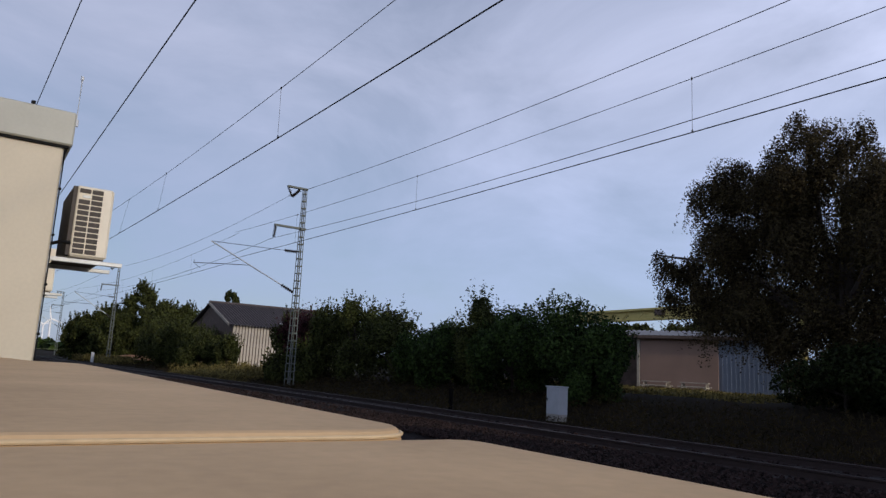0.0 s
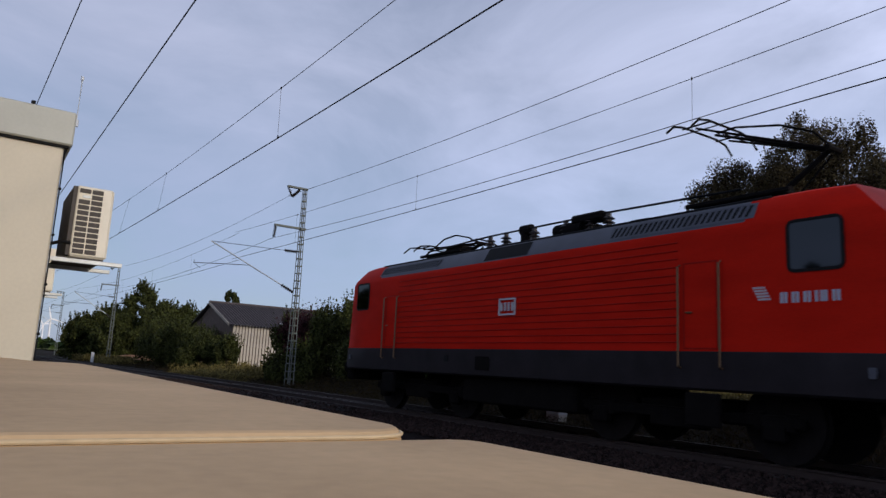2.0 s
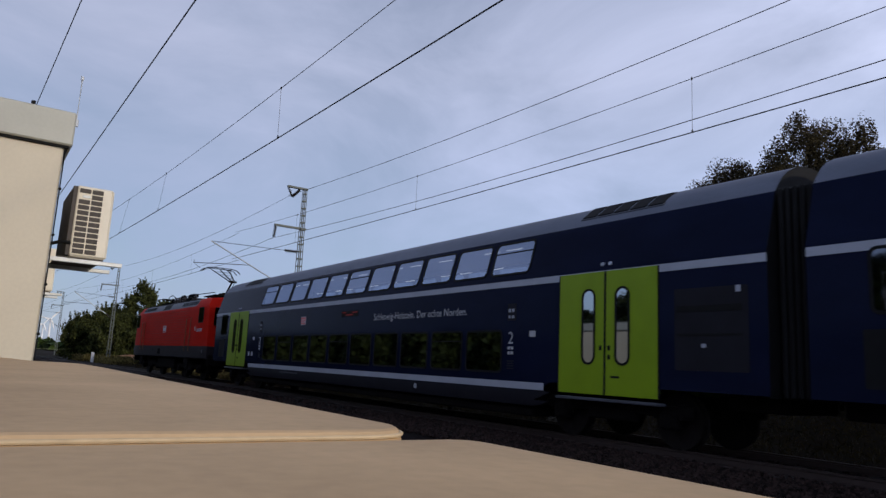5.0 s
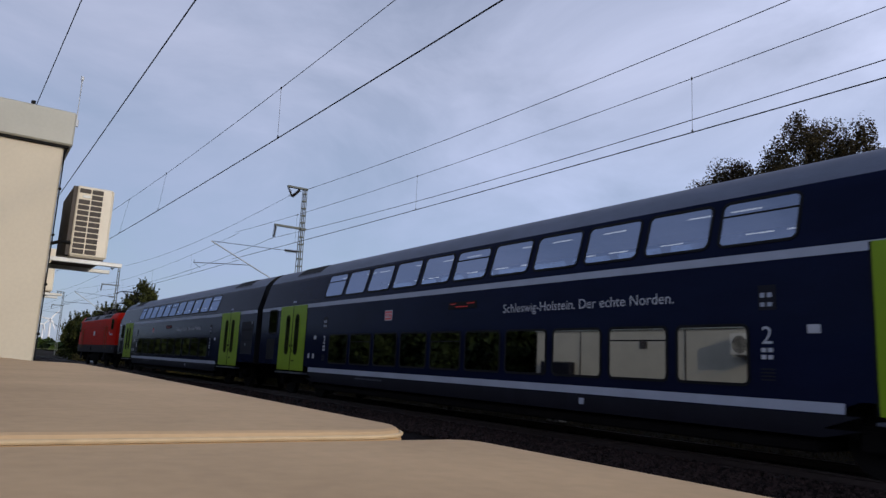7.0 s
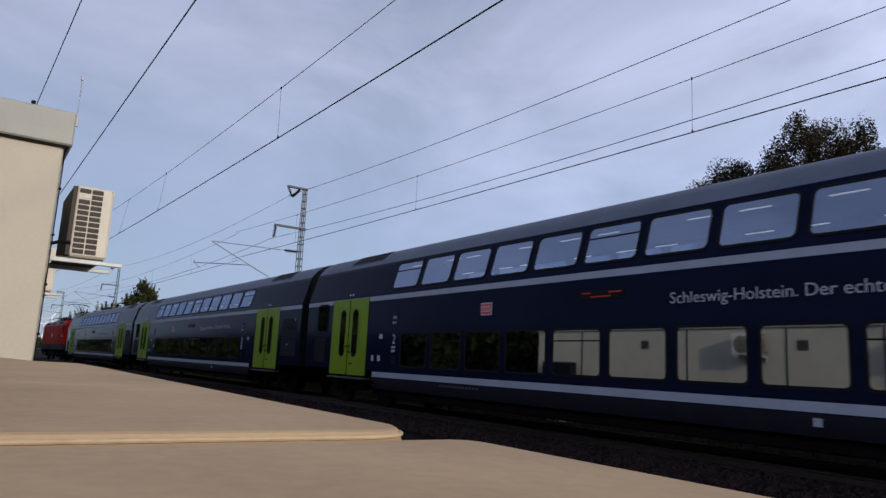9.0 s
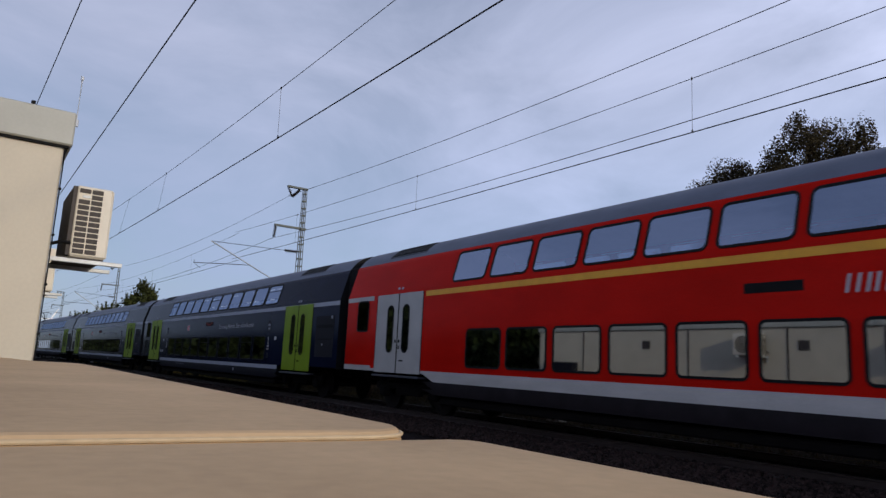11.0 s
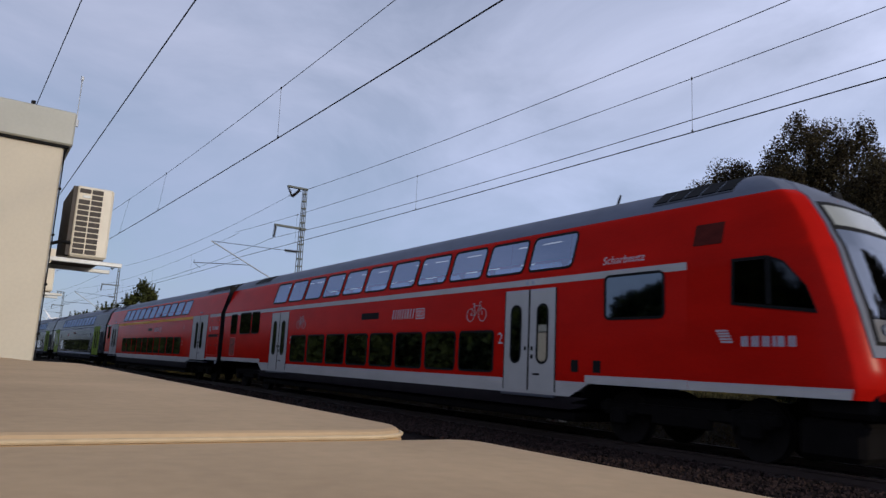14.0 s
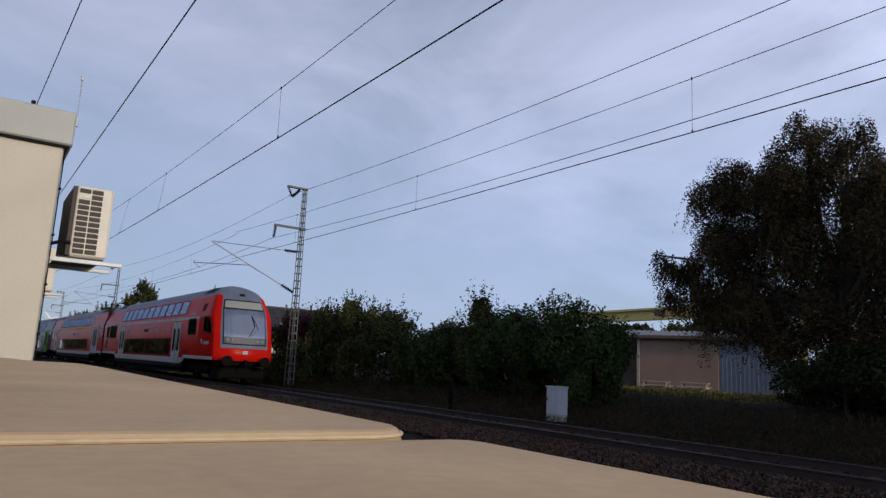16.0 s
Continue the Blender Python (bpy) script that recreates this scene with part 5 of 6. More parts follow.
def mast(x, off, tip, label):
    base = on_line(x, off, -0.3)
    m = thing("overhead_line_mast", label, "mast", Matrix.Translation(base), group="overhead line masts")
    H = 10.55
    for sx in (-1, 1):
        for sy in (-1, 1):
            part("leg", Shape().tube((sx * 0.25, sy * 0.15, 0), (sx * 0.09, sy * 0.08, H), 0.034, 0.026, 4), M_MAST, m)
    for i in range(26):
        z = 0.5 + i * 0.39
        w = 0.25 - 0.15 * z / H
        d = 0.15 - 0.07 * z / H
        part("batten", Shape().box((0, -d, z), (2 * w, 0.02, 0.05)).box((0, d, z), (2 * w, 0.02, 0.05)).box((-w, 0, z), (0.02, 2 * d, 0.05)).box((w, 0, z), (0.02, 2 * d, 0.05)), M_MAST, m)
    part("top_arm", Shape().box((0, -0.42, H - 0.02), (0.16, 1.15, 0.10), 0.01), M_MAST, m)
    insulator((0, -0.30, H - 0.1), (0, -0.68, H - 0.55), m)
    insulator((0, -0.95, H - 0.05), (0, -0.70, H - 0.55), m)
    part("middle_arm", Shape().box((0, -0.65, 8.36), (0.14, 1.75, 0.11), 0.01), M_MAST, m)
    insulator((0, -1.45, 8.3), (0, -1.5, 7.72), m)
    t = Vector(tip) - base
    foot, tie = Vector((0, -0.18, 4.95)), Vector((0, -0.16, 7.10))
    part("cantilever_tube", Shape().tube(foot.lerp(t, 0.14), t, 0.035), M_GALV, m, "galvanised cantilever tube")
    insulator(foot, foot.lerp(t, 0.14), m)
    insulator(tie, tie.lerp(t, 0.14), m)
    part("tie_rod", Shape().tube(tie.lerp(t, 0.14), t, 0.014), M_WIRE, m)
    reg = foot.lerp(t, 0.52)
    end = Vector((t.x * 1.0 - 0.4, t.y - 0.7, reg.z + 0.05))
    part("registration_arm", Shape().tube(reg, end, 0.018).tube(end, end + Vector((0.05, 0.0, 0.16)), 0.014).tube(end + Vector((0, 0.35, -0.25)), end + Vector((0, -0.0, 0.0)), 0.012), M_WIRE, m)
    part("foundation", Shape().box((0, 0, 0.0), (0.8, 0.6, 0.36), 0.03), M_UNDER, m, "dark stained foundation")
    return m


mast(-34.5, 3.4, on_line(-37.9, -0.25, 7.30), "weathered lattice overhead-line mast with a cantilever")
mast(-80.5, 3.4, on_line(-82, -0.3, 7.13), "distant lattice overhead-line mast beside the track")
mast(-128.0, 5.9, on_line(-129, 2.0, 7.13), "far lattice overhead-line mast beside the track")
mast(-176.0, 3.4, on_line(-177, -0.3, 7.13), "far lattice overhead-line mast beside the track")


# ---- plants ----
def leaf_cloud(pos, nrm, size, rnd_, name, mat, aspect=0.6):
    """Small folded leaves at the given points, as one mesh."""
    n = len(pos)
    t = rnd_.normal(size=(n, 3))
    t -= nrm * (t * nrm).sum(1, keepdims=True)
    t /= np.linalg.norm(t, axis=1, keepdims=True) + 1e-9
    b = np.cross(nrm, t)
    s = size * rnd_.uniform(0.6, 1.3, (n, 1))
    w = s * aspect
    v = np.empty((n, 4, 3))
    v[:, 0] = pos - t * s
    v[:, 1] = pos + b * w + nrm * w * 0.35
    v[:, 2] = pos + t * s
    v[:, 3] = pos - b * w + nrm * w * 0.35
    me = bpy.data.meshes.new(name)
    idx = np.arange(n)[:, None] * 4
    f = np.concatenate([idx + [0, 1, 2], idx + [0, 2, 3]], axis=1).reshape(-1)
    me.vertices.add(n * 4)
    me.vertices.foreach_set("co", v.reshape(-1))
    me.loops.add(len(f))
    me.loops.foreach_set("vertex_index", f.astype(np.int32))
    me.polygons.add(n * 2)
    me.polygons.foreach_set("loop_start", np.arange(0, n * 6, 3, dtype=np.int32))
    me.update(calc_edges=True)
    me.validate()
    me.materials.append(mat)
    return me


def crown_points(blobs, n, rnd_, depth=0.45, droop=0.0):
    vol = np.array([b[3] * b[4] + b[4] * b[5] + b[3] * b[5] for b in blobs])
    pick = rnd_.choice(len(blobs), n, p=vol / vol.sum())
    B = np.array(blobs)[pick]
    d = rnd_.normal(size=(n, 3))
    d /= np.linalg.norm(d, axis=1, keepdims=True)
    r = 1.0 - depth * rnd_.uniform(0, 1, (n, 1)) ** 1.6
    lump = 1 + 0.16 * np.sin(d[:, :1] * 7 + B[:, :1] * 3) * np.sin(d[:, 1:2] * 6 + B[:, 1:2]) * np.sin(d[:, 2:] * 8)
    pos = B[:, :3] + d * r * lump * B[:, 3:6]
    pos[:, 2] -= droop * rnd_.uniform(0, 1, n) ** 2
    nrm = d * 0.6 + rnd_.normal(size=(n, 3)) * 0.6
    nrm /= np.linalg.norm(nrm, axis=1, keepdims=True)
    return pos, nrm


def strand_points(blobs, n, per, rnd_, lo, hi, rise=-1.0, spread=0.25):
    """Leaves along thin twigs that hang from the blobs, or stand up from them."""
    B = np.array(blobs)[rnd_.choice(len(blobs), n)]
    d = rnd_.normal(size=(n, 3))
    d /= np.linalg.norm(d, axis=1, keepdims=True)
    if rise > 0:
        d[:, 2] = np.abs(d[:, 2])
    start = B[:, :3] + d * B[:, 3:6] * rnd_.uniform(0.7, 1.0, (n, 1))
    run = rnd_.uniform(lo, hi, (n, 1))
    way = d * [1, 1, 0.3] * spread + np.array([0, 0, rise])
    f = np.sort(rnd_.uniform(0, 1, (n, per)), axis=1)[:, :, None]
    pos = start[:, None, :] + way[:, None, :] * run[:, None, :] * f ** 1.2 + rnd_.normal(size=(n, per, 3)) * 0.035
    pos = pos.reshape(-1, 3)
    nrm = rnd_.normal(size=pos.shape)
    nrm /= np.linalg.norm(nrm, axis=1, keepdims=True)
    return pos, nrm


def plant(name, base, blobs, n, size, mat, seed, label, category, trunk=0.08, depth=0.45, droop=0.0, group="", twigs=None):
    r_ = np.random.RandomState(seed)
    rr = random.Random(seed)
    ob = thing(name, label, category, Matrix.Translation(Vector(base)), group)
    pos, nrm = crown_points(blobs, n, r_, depth, droop)
    if twigs:
        p2, n2 = strand_points(blobs, *twigs[:2], r_, *twigs[2:])
        pos, nrm = np.concatenate([pos, p2]), np.concatenate([nrm, n2])
    part("crown", leaf_cloud(pos, nrm, size, r_, "crown", mat), None, ob)
    s = Shape()
    top = max(b[2] for b in blobs)
    mid = Vector((0, 0, top * 0.35))
    s.path([(0, 0, -0.3), (0.05 * rr.uniform(-1, 1), 0.05, top * 0.15), tuple(mid)], trunk, 8, r1=trunk * 0.7)
    part("trunk", s, M_BARK, ob)
    for b in blobs[::max(1, len(blobs) // 16)]:
        e = Vector(b[:3])
        k = mid.lerp(e, 0.5) + Vector((rr.uniform(-0.2, 0.2), rr.uniform(-0.2, 0.2), 0.15 * trunk * 10))
        part("limb", Shape().path([tuple(mid * rr.uniform(0.6, 1.0)), tuple(k), tuple(e)], trunk * 0.5, 6, r1=trunk * 0.12), M_BARK, ob)
    return ob


def bush_blobs(w, d, h, n, rr):
    out = []
    for i in range(n):
        a = rr.uniform(0, 6.283)
        f = math.sqrt(rr.random())
        x, y = f * math.cos(a) * w * 0.8, f * math.sin(a) * d * 0.8
        top = h * (1 - 0.35 * f * f) * rr.uniform(0.75, 1.0)
        s = rr.uniform(0.25, 0.42) * min(w, h * 0.8)
        z = top - s * 0.8
        out.append((x, y, max(z, s * 0.5), s * rr.uniform(0.9, 1.3), s * rr.uniform(0.8, 1.2), s))
    for i in range(n // 2):
        a = rr.uniform(0, 6.283)
        s = 0.33 * w
        out.append((math.cos(a) * w * 0.6, math.sin(a) * d * 0.6, h * rr.uniform(0.1, 0.4), s, s, h * 0.28))
    return out


HEDGE = [(-17.0, 6.6, 1.3, 1.3, 2.4, 1), (-18.6, 7.0, 2.3, 2.0, 4.0, 1), (-21.4, 6.9, 1.9, 1.8, 3.4, 1), (-23.3, 7.0, 1.3, 1.5, 3.75, 2), (-25.6, 6.9, 1.8, 1.6, 3.1, 1),
         (-28.0, 6.8, 1.7, 1.6, 3.2, 1), (-30.6, 6.8, 1.9, 1.7, 3.6, 2), (-33.9, 6.6, 1.7, 1.5, 4.7, 2), (-36.3, 6.0, 1.8, 1.5, 4.0, 2), (-38.8, 5.6, 1.8, 1.4, 4.3, 4), (-40.6, 5.6, 1.5, 1.3, 3.9, 2)]
for i, (x, y, w, d, h, k) in enumerate(HEDGE):
    rr = random.Random(40 + i)
    plant("bush", (x, y, ground_z(x, y)), bush_blobs(w, d, h, 13, rr), 26000 if x > -24 else 17000, 0.055 if x > -24 else 0.068, {1: M_LEAF, 2: M_LEAF2, 4: M_LEAF4}[k], 60 + i,
          {1: "dense dark green leafy bush beside the track", 2: "olive green bush with ragged shoots", 4: "purple-leaved plum bush beside the mast"}[k], "bush", 0.07, 0.6, group="hedge beside the track", twigs=(260 if k > 1 else 150, 12, 0.2, 0.95 if k > 1 else 0.28, 1.0, 0.5))


def ragged_tree(name, base, h, w, n_blob, n_leaf, size, mat, seed, label, droop=0.6, trunk=0.2, low=0.15, twigs=None):
    rr = random.Random(seed)
    blobs = []
    for i in range(n_blob):
        f = rr.random() ** 0.7
        z = h * (low + (0.97 - low) * f)
        env = w * math.sin(math.pi * min(0.98, 0.18 + 0.80 * f)) ** 0.6
        a, q = rr.uniform(0, 6.283), rr.uniform(0.35, 1.0)
        s = rr.uniform(0.5, 1.0) * w * 0.22
        blobs.append((env * q * math.cos(a), env * q * math.sin(a), z - s, s * 1.1, s * 1.1, s * rr.uniform(0.8, 1.3)))
    return plant(name, base, blobs, n_leaf, size, mat, seed + 1, label, "tree", trunk, 0.75, droop, twigs=twigs)


def birch():
    """Lobes of foliage on separate limbs, with gaps between them."""
    rr = random.Random(11)
    lobes = [(-11.1, 9.25, 0.75), (-10.3, 8.55, 0.8), (-12.2, 8.75, 0.85), (-14.2, 8.4, 0.8), (-15.1, 7.8, 0.75), (-15.3, 6.4, 0.8), (-14.2, 6.3, 1.0), (-16.6, 5.7, 0.5), (-17.2, 5.4, 0.4),
             (-16.3, 4.3, 0.6), (-15.2, 4.3, 0.9), (-14.9, 3.7, 0.6), (-14.2, 3.5, 0.5), (-13.2, 7.5, 1.1), (-13.2, 5.4, 1.1), (-11.9, 6.9, 1.2), (-11.7, 4.8, 1.1), (-13.5, 4.1, 1.0), (-12.3, 2.9, 1.0),
             (-10.4, 7.2, 1.1), (-9.4, 7.3, 1.0), (-10.4, 5.2, 1.0), (-9.7, 3.5, 1.1), (-13.2, 3.1, 0.7), (-11.6, 1.8, 0.8), (-9.6, 1.9, 1.0), (-9.0, 5.5, 1.2), (-8.0, 6.6, 1.2), (-7.6, 4.2, 1.3), (-8.0, 2.2, 1.2),
             (-14.3, 7.4, 0.8), (-12.6, 6.2, 1.0), (-14.3, 5.2, 0.9), (-11.2, 5.8, 1.0), (-11.0, 3.8, 1.0), (-12.6, 7.9, 0.9), (-11.2, 8.1, 1.0), (-9.3, 6.4, 1.0), (-8.4, 5.0, 1.0), (-11.0, 2.6, 0.9), (-8.8, 3.2, 1.0)]
    base = Vector((-10.9, 11.2, 0.5))
    blobs = []
    for x, z, s in lobes:
        for i in range(7):
            f = 0.0 if i == 0 else 1.0
            q = s * 0.75 * f
            sz = s * rr.uniform(0.34, 0.66)
            blobs.append((x - base.x + rr.uniform(-q, q), rr.uniform(-1.6, 1.6) * (0.5 + 0.6 * s), z - base.z - 0.1 + rr.uniform(-q, q) * 0.9, sz * 1.15, sz * 1.2, sz * rr.uniform(0.9, 1.5)))
    return plant("tree", base, blobs, 250000, 0.040, M_LEAF3, 12, "large dark birch with drooping brownish foliage", "tree", 0.28, 0.9, 0.5, twigs=(5200, 26, 0.4, 1.5, -1.0, 0.3))


birch()
# Added tree row out of view; it keeps the sun off track and bank.
for i in range(6):
    ragged_tree("tree", (1.5 + i * 5.2, 10.5 + 1.5 * (i % 2), 0.4), 9.5 + (i % 3) * 0.8, 3.6, 40, 14000, 0.17, M_LEAF3, 600 + 5 * i, "broad unseen tree added to shade the track", 0.6, 0.25, 0.05)
ragged_tree("tree", (-4.6, 11.8, 0.5), 7.5, 4.2, 70, 60000, 0.08, M_LEAF3, 17, "broad dark tree beside the birch", 0.8, 0.25, 0.08)
for i, (x, y, h, w) in enumerate([(-94, 6.6, 10.0, 2.8), (-97, 3.6, 6.8, 3.8), (-92, 9.0, 7.4, 3.8), (-95, 12.0, 7.6, 3.8), (-90, 3.6, 5.2, 2.8), (-88, 13, 6.6, 3.4), (-84, 10.5, 5.0, 3.4), (-96, 9.6, 7.8, 3.6), (-99, 1.2, 5.6, 3.0), (-89, 7.0, 6.0, 3.4)]):
    ragged_tree("tree", (x, y, 0.2), h, w, 80, 24000, 0.13, M_LEAF2, 200 + i * 3, "dark green tree in the distant grove", 0.2, 0.18, 0.0, twigs=(300, 14, 0.3, 1.1, 1.0, 0.5))
ragged_tree("tree", (-96, 18.3, 0.2), 10.6, 1.9, 34, 9000, 0.13, M_LEAF2, 260, "tall tree behind the shed", 0.3, 0.18, 0.3)
for i, (x, y, w, d, h) in enumerate([(-57.0, 4.6, 1.9, 1.6, 3.0), (-60.5, 5.0, 2.2, 1.8, 4.2), (-64.5, 4.6, 2.6, 2.0, 4.6), (-69.5, 4.6, 2.8, 2.0, 4.6), (-53.6, 5.6, 0.9, 0.9, 2.6), (-75, 5.0, 3.0, 2.0, 4.6), (-36.0, 4.3, 1.2, 0.8, 1.9), (-38.0, 3.9, 1.2, 0.8, 1.5)]):
    rr = random.Random(300 + i)
    plant("bush", (x, y, ground_z(x, y)), bush_blobs(w, d, h, 14, rr), 15000, 0.075, M_LEAF2, 320 + i, "dark wild bush by the shed", "bush", 0.06, 0.7, group="bushes by the shed", twigs=(240, 12, 0.2, 0.8, 1.0, 0.5))
for i, (x, y, w, d, h) in enumerate([(-9.6, 8.6, 1.5, 1.2, 2.0), (-7.6, 8.4, 1.8, 1.3, 2.0), (-5.0, 8.2, 1.8, 1.3, 2.0), (-2.5, 8.2, 1.8, 1.3, 2.0)]):
    rr = random.Random(400 + i)
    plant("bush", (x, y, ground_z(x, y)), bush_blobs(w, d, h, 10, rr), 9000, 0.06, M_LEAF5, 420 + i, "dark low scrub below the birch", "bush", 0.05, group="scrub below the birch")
for i in range(12):
    x = -23 - i * 3.6
    rr = random.Random(500 + i)
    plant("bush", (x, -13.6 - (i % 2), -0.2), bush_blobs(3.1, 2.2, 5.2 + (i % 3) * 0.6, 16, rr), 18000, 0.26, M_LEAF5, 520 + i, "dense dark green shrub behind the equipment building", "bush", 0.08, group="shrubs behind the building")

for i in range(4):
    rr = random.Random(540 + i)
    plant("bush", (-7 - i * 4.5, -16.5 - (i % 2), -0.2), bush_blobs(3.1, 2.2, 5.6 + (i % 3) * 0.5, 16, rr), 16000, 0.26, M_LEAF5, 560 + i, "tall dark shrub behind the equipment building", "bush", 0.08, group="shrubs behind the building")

# low weeds on the far bank
rg = np.random.RandomState(9)
n = 26000
wx = np.where(rg.uniform(size=n) < 0.6, rg.uniform(-40, -4, n), rg.uniform(-95, -40, n))
wo = rg.uniform(2.7, 7.0, n)
wz = np.array([ground_z(a, line_y(a) + o) for a, o in zip(wx, wo)])
wy = np.array([line_y(a) + o for a, o in zip(wx, wo)])
pts = np.stack([wx, wy, wz + rg.uniform(0.0, 0.28, n)], 1)
nr = rg.normal(size=(n, 3)) * [1, 1, 0.25]
nr /= np.linalg.norm(nr, axis=1, keepdims=True)
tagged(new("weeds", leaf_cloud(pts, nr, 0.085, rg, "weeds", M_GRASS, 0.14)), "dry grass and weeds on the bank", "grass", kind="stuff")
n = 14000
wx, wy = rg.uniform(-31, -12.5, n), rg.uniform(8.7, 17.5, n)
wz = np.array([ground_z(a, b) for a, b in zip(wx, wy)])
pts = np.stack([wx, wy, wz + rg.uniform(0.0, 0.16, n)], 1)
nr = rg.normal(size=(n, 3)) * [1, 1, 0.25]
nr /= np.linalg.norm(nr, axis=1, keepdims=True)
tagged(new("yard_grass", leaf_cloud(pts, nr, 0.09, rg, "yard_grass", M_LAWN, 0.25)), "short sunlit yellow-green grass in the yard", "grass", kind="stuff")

n = 7000
wx = rg.uniform(-57, -42, n)
wy = np.array([line_y(a) for a in wx]) + rg.uniform(3.0, 7.2, n)
wz = np.array([ground_z(a, b) for a, b in zip(wx, wy)])
pts = np.stack([wx, wy, wz + rg.uniform(0.0, 1.0, n) ** 1.5 * (0.45 + 0.35 * np.sin(wx * 1.7) * np.sin(wy * 2.1))], 1)
nr = rg.normal(size=(n, 3)) * [1, 1, 0.2]
nr /= np.linalg.norm(nr, axis=1, keepdims=True)
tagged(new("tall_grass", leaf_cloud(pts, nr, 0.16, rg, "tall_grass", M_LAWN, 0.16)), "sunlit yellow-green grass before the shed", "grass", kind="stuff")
n = 5000
wx = rg.uniform(-100, -76, n)
wy = np.array([line_y(a) for a in wx]) + rg.uniform(2.8, 5.4, n)
wz = np.array([ground_z(a, b) for a, b in zip(wx, wy)])
pts = np.stack([wx, wy, wz + rg.uniform(0.0, 1.0, n) ** 1.5 * 0.7], 1)
nr = rg.normal(size=(n, 3)) * [1, 1, 0.2]
nr /= np.linalg.norm(nr, axis=1, keepdims=True)
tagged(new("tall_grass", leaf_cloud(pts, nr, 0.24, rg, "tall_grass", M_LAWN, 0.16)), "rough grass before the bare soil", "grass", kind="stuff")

# dark belt of trees on the platform side, past the building
n = 34000
bx = rg.uniform(-420, -62, n)
pts = np.stack([bx, rg.uniform(-24, -18, n) + np.array([line_y(v) for v in bx]), rg.uniform(0, 1, n) ** 0.9 * (8.0 + 1.2 * np.sin(bx * 0.2))], 1)
nr = rg.normal(size=(n, 3))
nr /= np.linalg.norm(nr, axis=1, keepdims=True)
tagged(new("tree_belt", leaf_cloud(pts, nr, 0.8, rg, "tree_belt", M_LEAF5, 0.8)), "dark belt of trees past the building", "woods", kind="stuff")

# far woods along the horizon
n = 14000
a = rg.uniform(0.03, 1.25, n)
dist = rg.uniform(430, 620, n)
fx, fy = -dist * np.cos(a), -10 + dist * np.sin(a)
top = 6.5 + 2.5 * np.sin(a * 60) + 1.5 * np.sin(a * 173 + 1)
pts = np.stack([fx, fy, rg.uniform(0, 1, n) ** 0.7 * top], 1)
nr = rg.normal(size=(n, 3))
nr /= np.linalg.norm(nr, axis=1, keepdims=True)
tagged(new("far_woods", leaf_cloud(pts, nr, 2.6, rg, "far_woods", M_LEAF, 0.8)), "dark wooded strip along the horizon", "woods", kind="stuff")


# ---- shed beside the track ----
def shed():
    X, Y0, Y1, H, HR, Wd, zb = -57.4, 7.0, 17.5, 3.85, 5.95, 13.0, 0.0
    b = thing("shed", "old shed with whitewashed board wall and corrugated roof", "shed")
    xm, x2 = X - Wd / 2, X - Wd
    g = Shape()
    for y in (Y0, Y1):
        g.prism([(X - 0.1, y, zb), (x2 + 0.1, y, zb), (x2 + 0.1, y, H), (xm, y, HR - 0.15), (X - 0.1, y, H)], [(q[0], y + (0.2 if y == Y0 else -0.2), q[1]) for q in ((X - 0.1, zb), (x2 + 0.1, zb), (x2 + 0.1, H), (xm, HR - 0.15), (X - 0.1, H))])
    g.box((x2 + 0.1, (Y0 + Y1) / 2, H / 2), (0.2, Y1 - Y0, H))
    part("gable_wall", g, M_SHEDDARK, b, "dark brick gable wall")
    bd = Shape().box((0, 0, H / 2), (0.05, 0.185, H), 0.008).mesh("wall_board", M_SHEDWALL)
    w = part("board_wall", Shape().box((X - 0.09, (Y0 + Y1) / 2, H / 2), (0.1, Y1 - Y0, H - 0.05)), M_SHEDDARK, b)
    nb = int((Y1 - Y0) / 0.26)
    for i in range(nb):
        part("wall_board", bd, None, w, at=pose(X + 0.0, Y0 + 0.14 + i * 0.26, 0.02 * math.sin(i * 5.1), 0, 0, 1.5 * math.sin(i * 2.7)))
    for sg, xe in ((1, X + 0.35), (-1, x2 - 0.35)):
        r = Shape()
        rows = []
        ncor = 168
        for i in range(ncor + 1):
            y = Y0 - 0.35 + (Y1 - Y0 + 0.7) * i / ncor
            dz = 0.07 * (1 if i % 4 in (1, 2) else -1)
            rows.append([(xm, y, HR + dz), ((xm + xe) / 2, y, (HR + H - 0.1) / 2 + dz), (xe, y, H - 0.1 + dz)])
        r.sheet(rows)
        part("roof_slope", r, M_TILE, b, "corrugated weathered roof slope")
    part("ridge_cap", Shape().tube((xm, Y0 - 0.35, HR + 0.05), (xm, Y1 + 0.35, HR + 0.05), 0.12, n=8), M_TILE, b)
    part("barge_board", Shape().box((xm + Wd / 4, Y0 - 0.36, (H + HR) / 2 - 0.05), (Wd / 2 * 1.06, 0.05, 0.22), rot=Euler((0, math.atan2(HR - H, Wd / 2), 0)).to_matrix()), M_TIMBER, b)
    part("patch", Shape().box((X + 0.1, 11.2, 4.15), (0.5, 0.6, 0.05), rot=Euler((0, 0.3, 0)).to_matrix()), M_WHITE, b, "white patch on the roof edge")


shed()


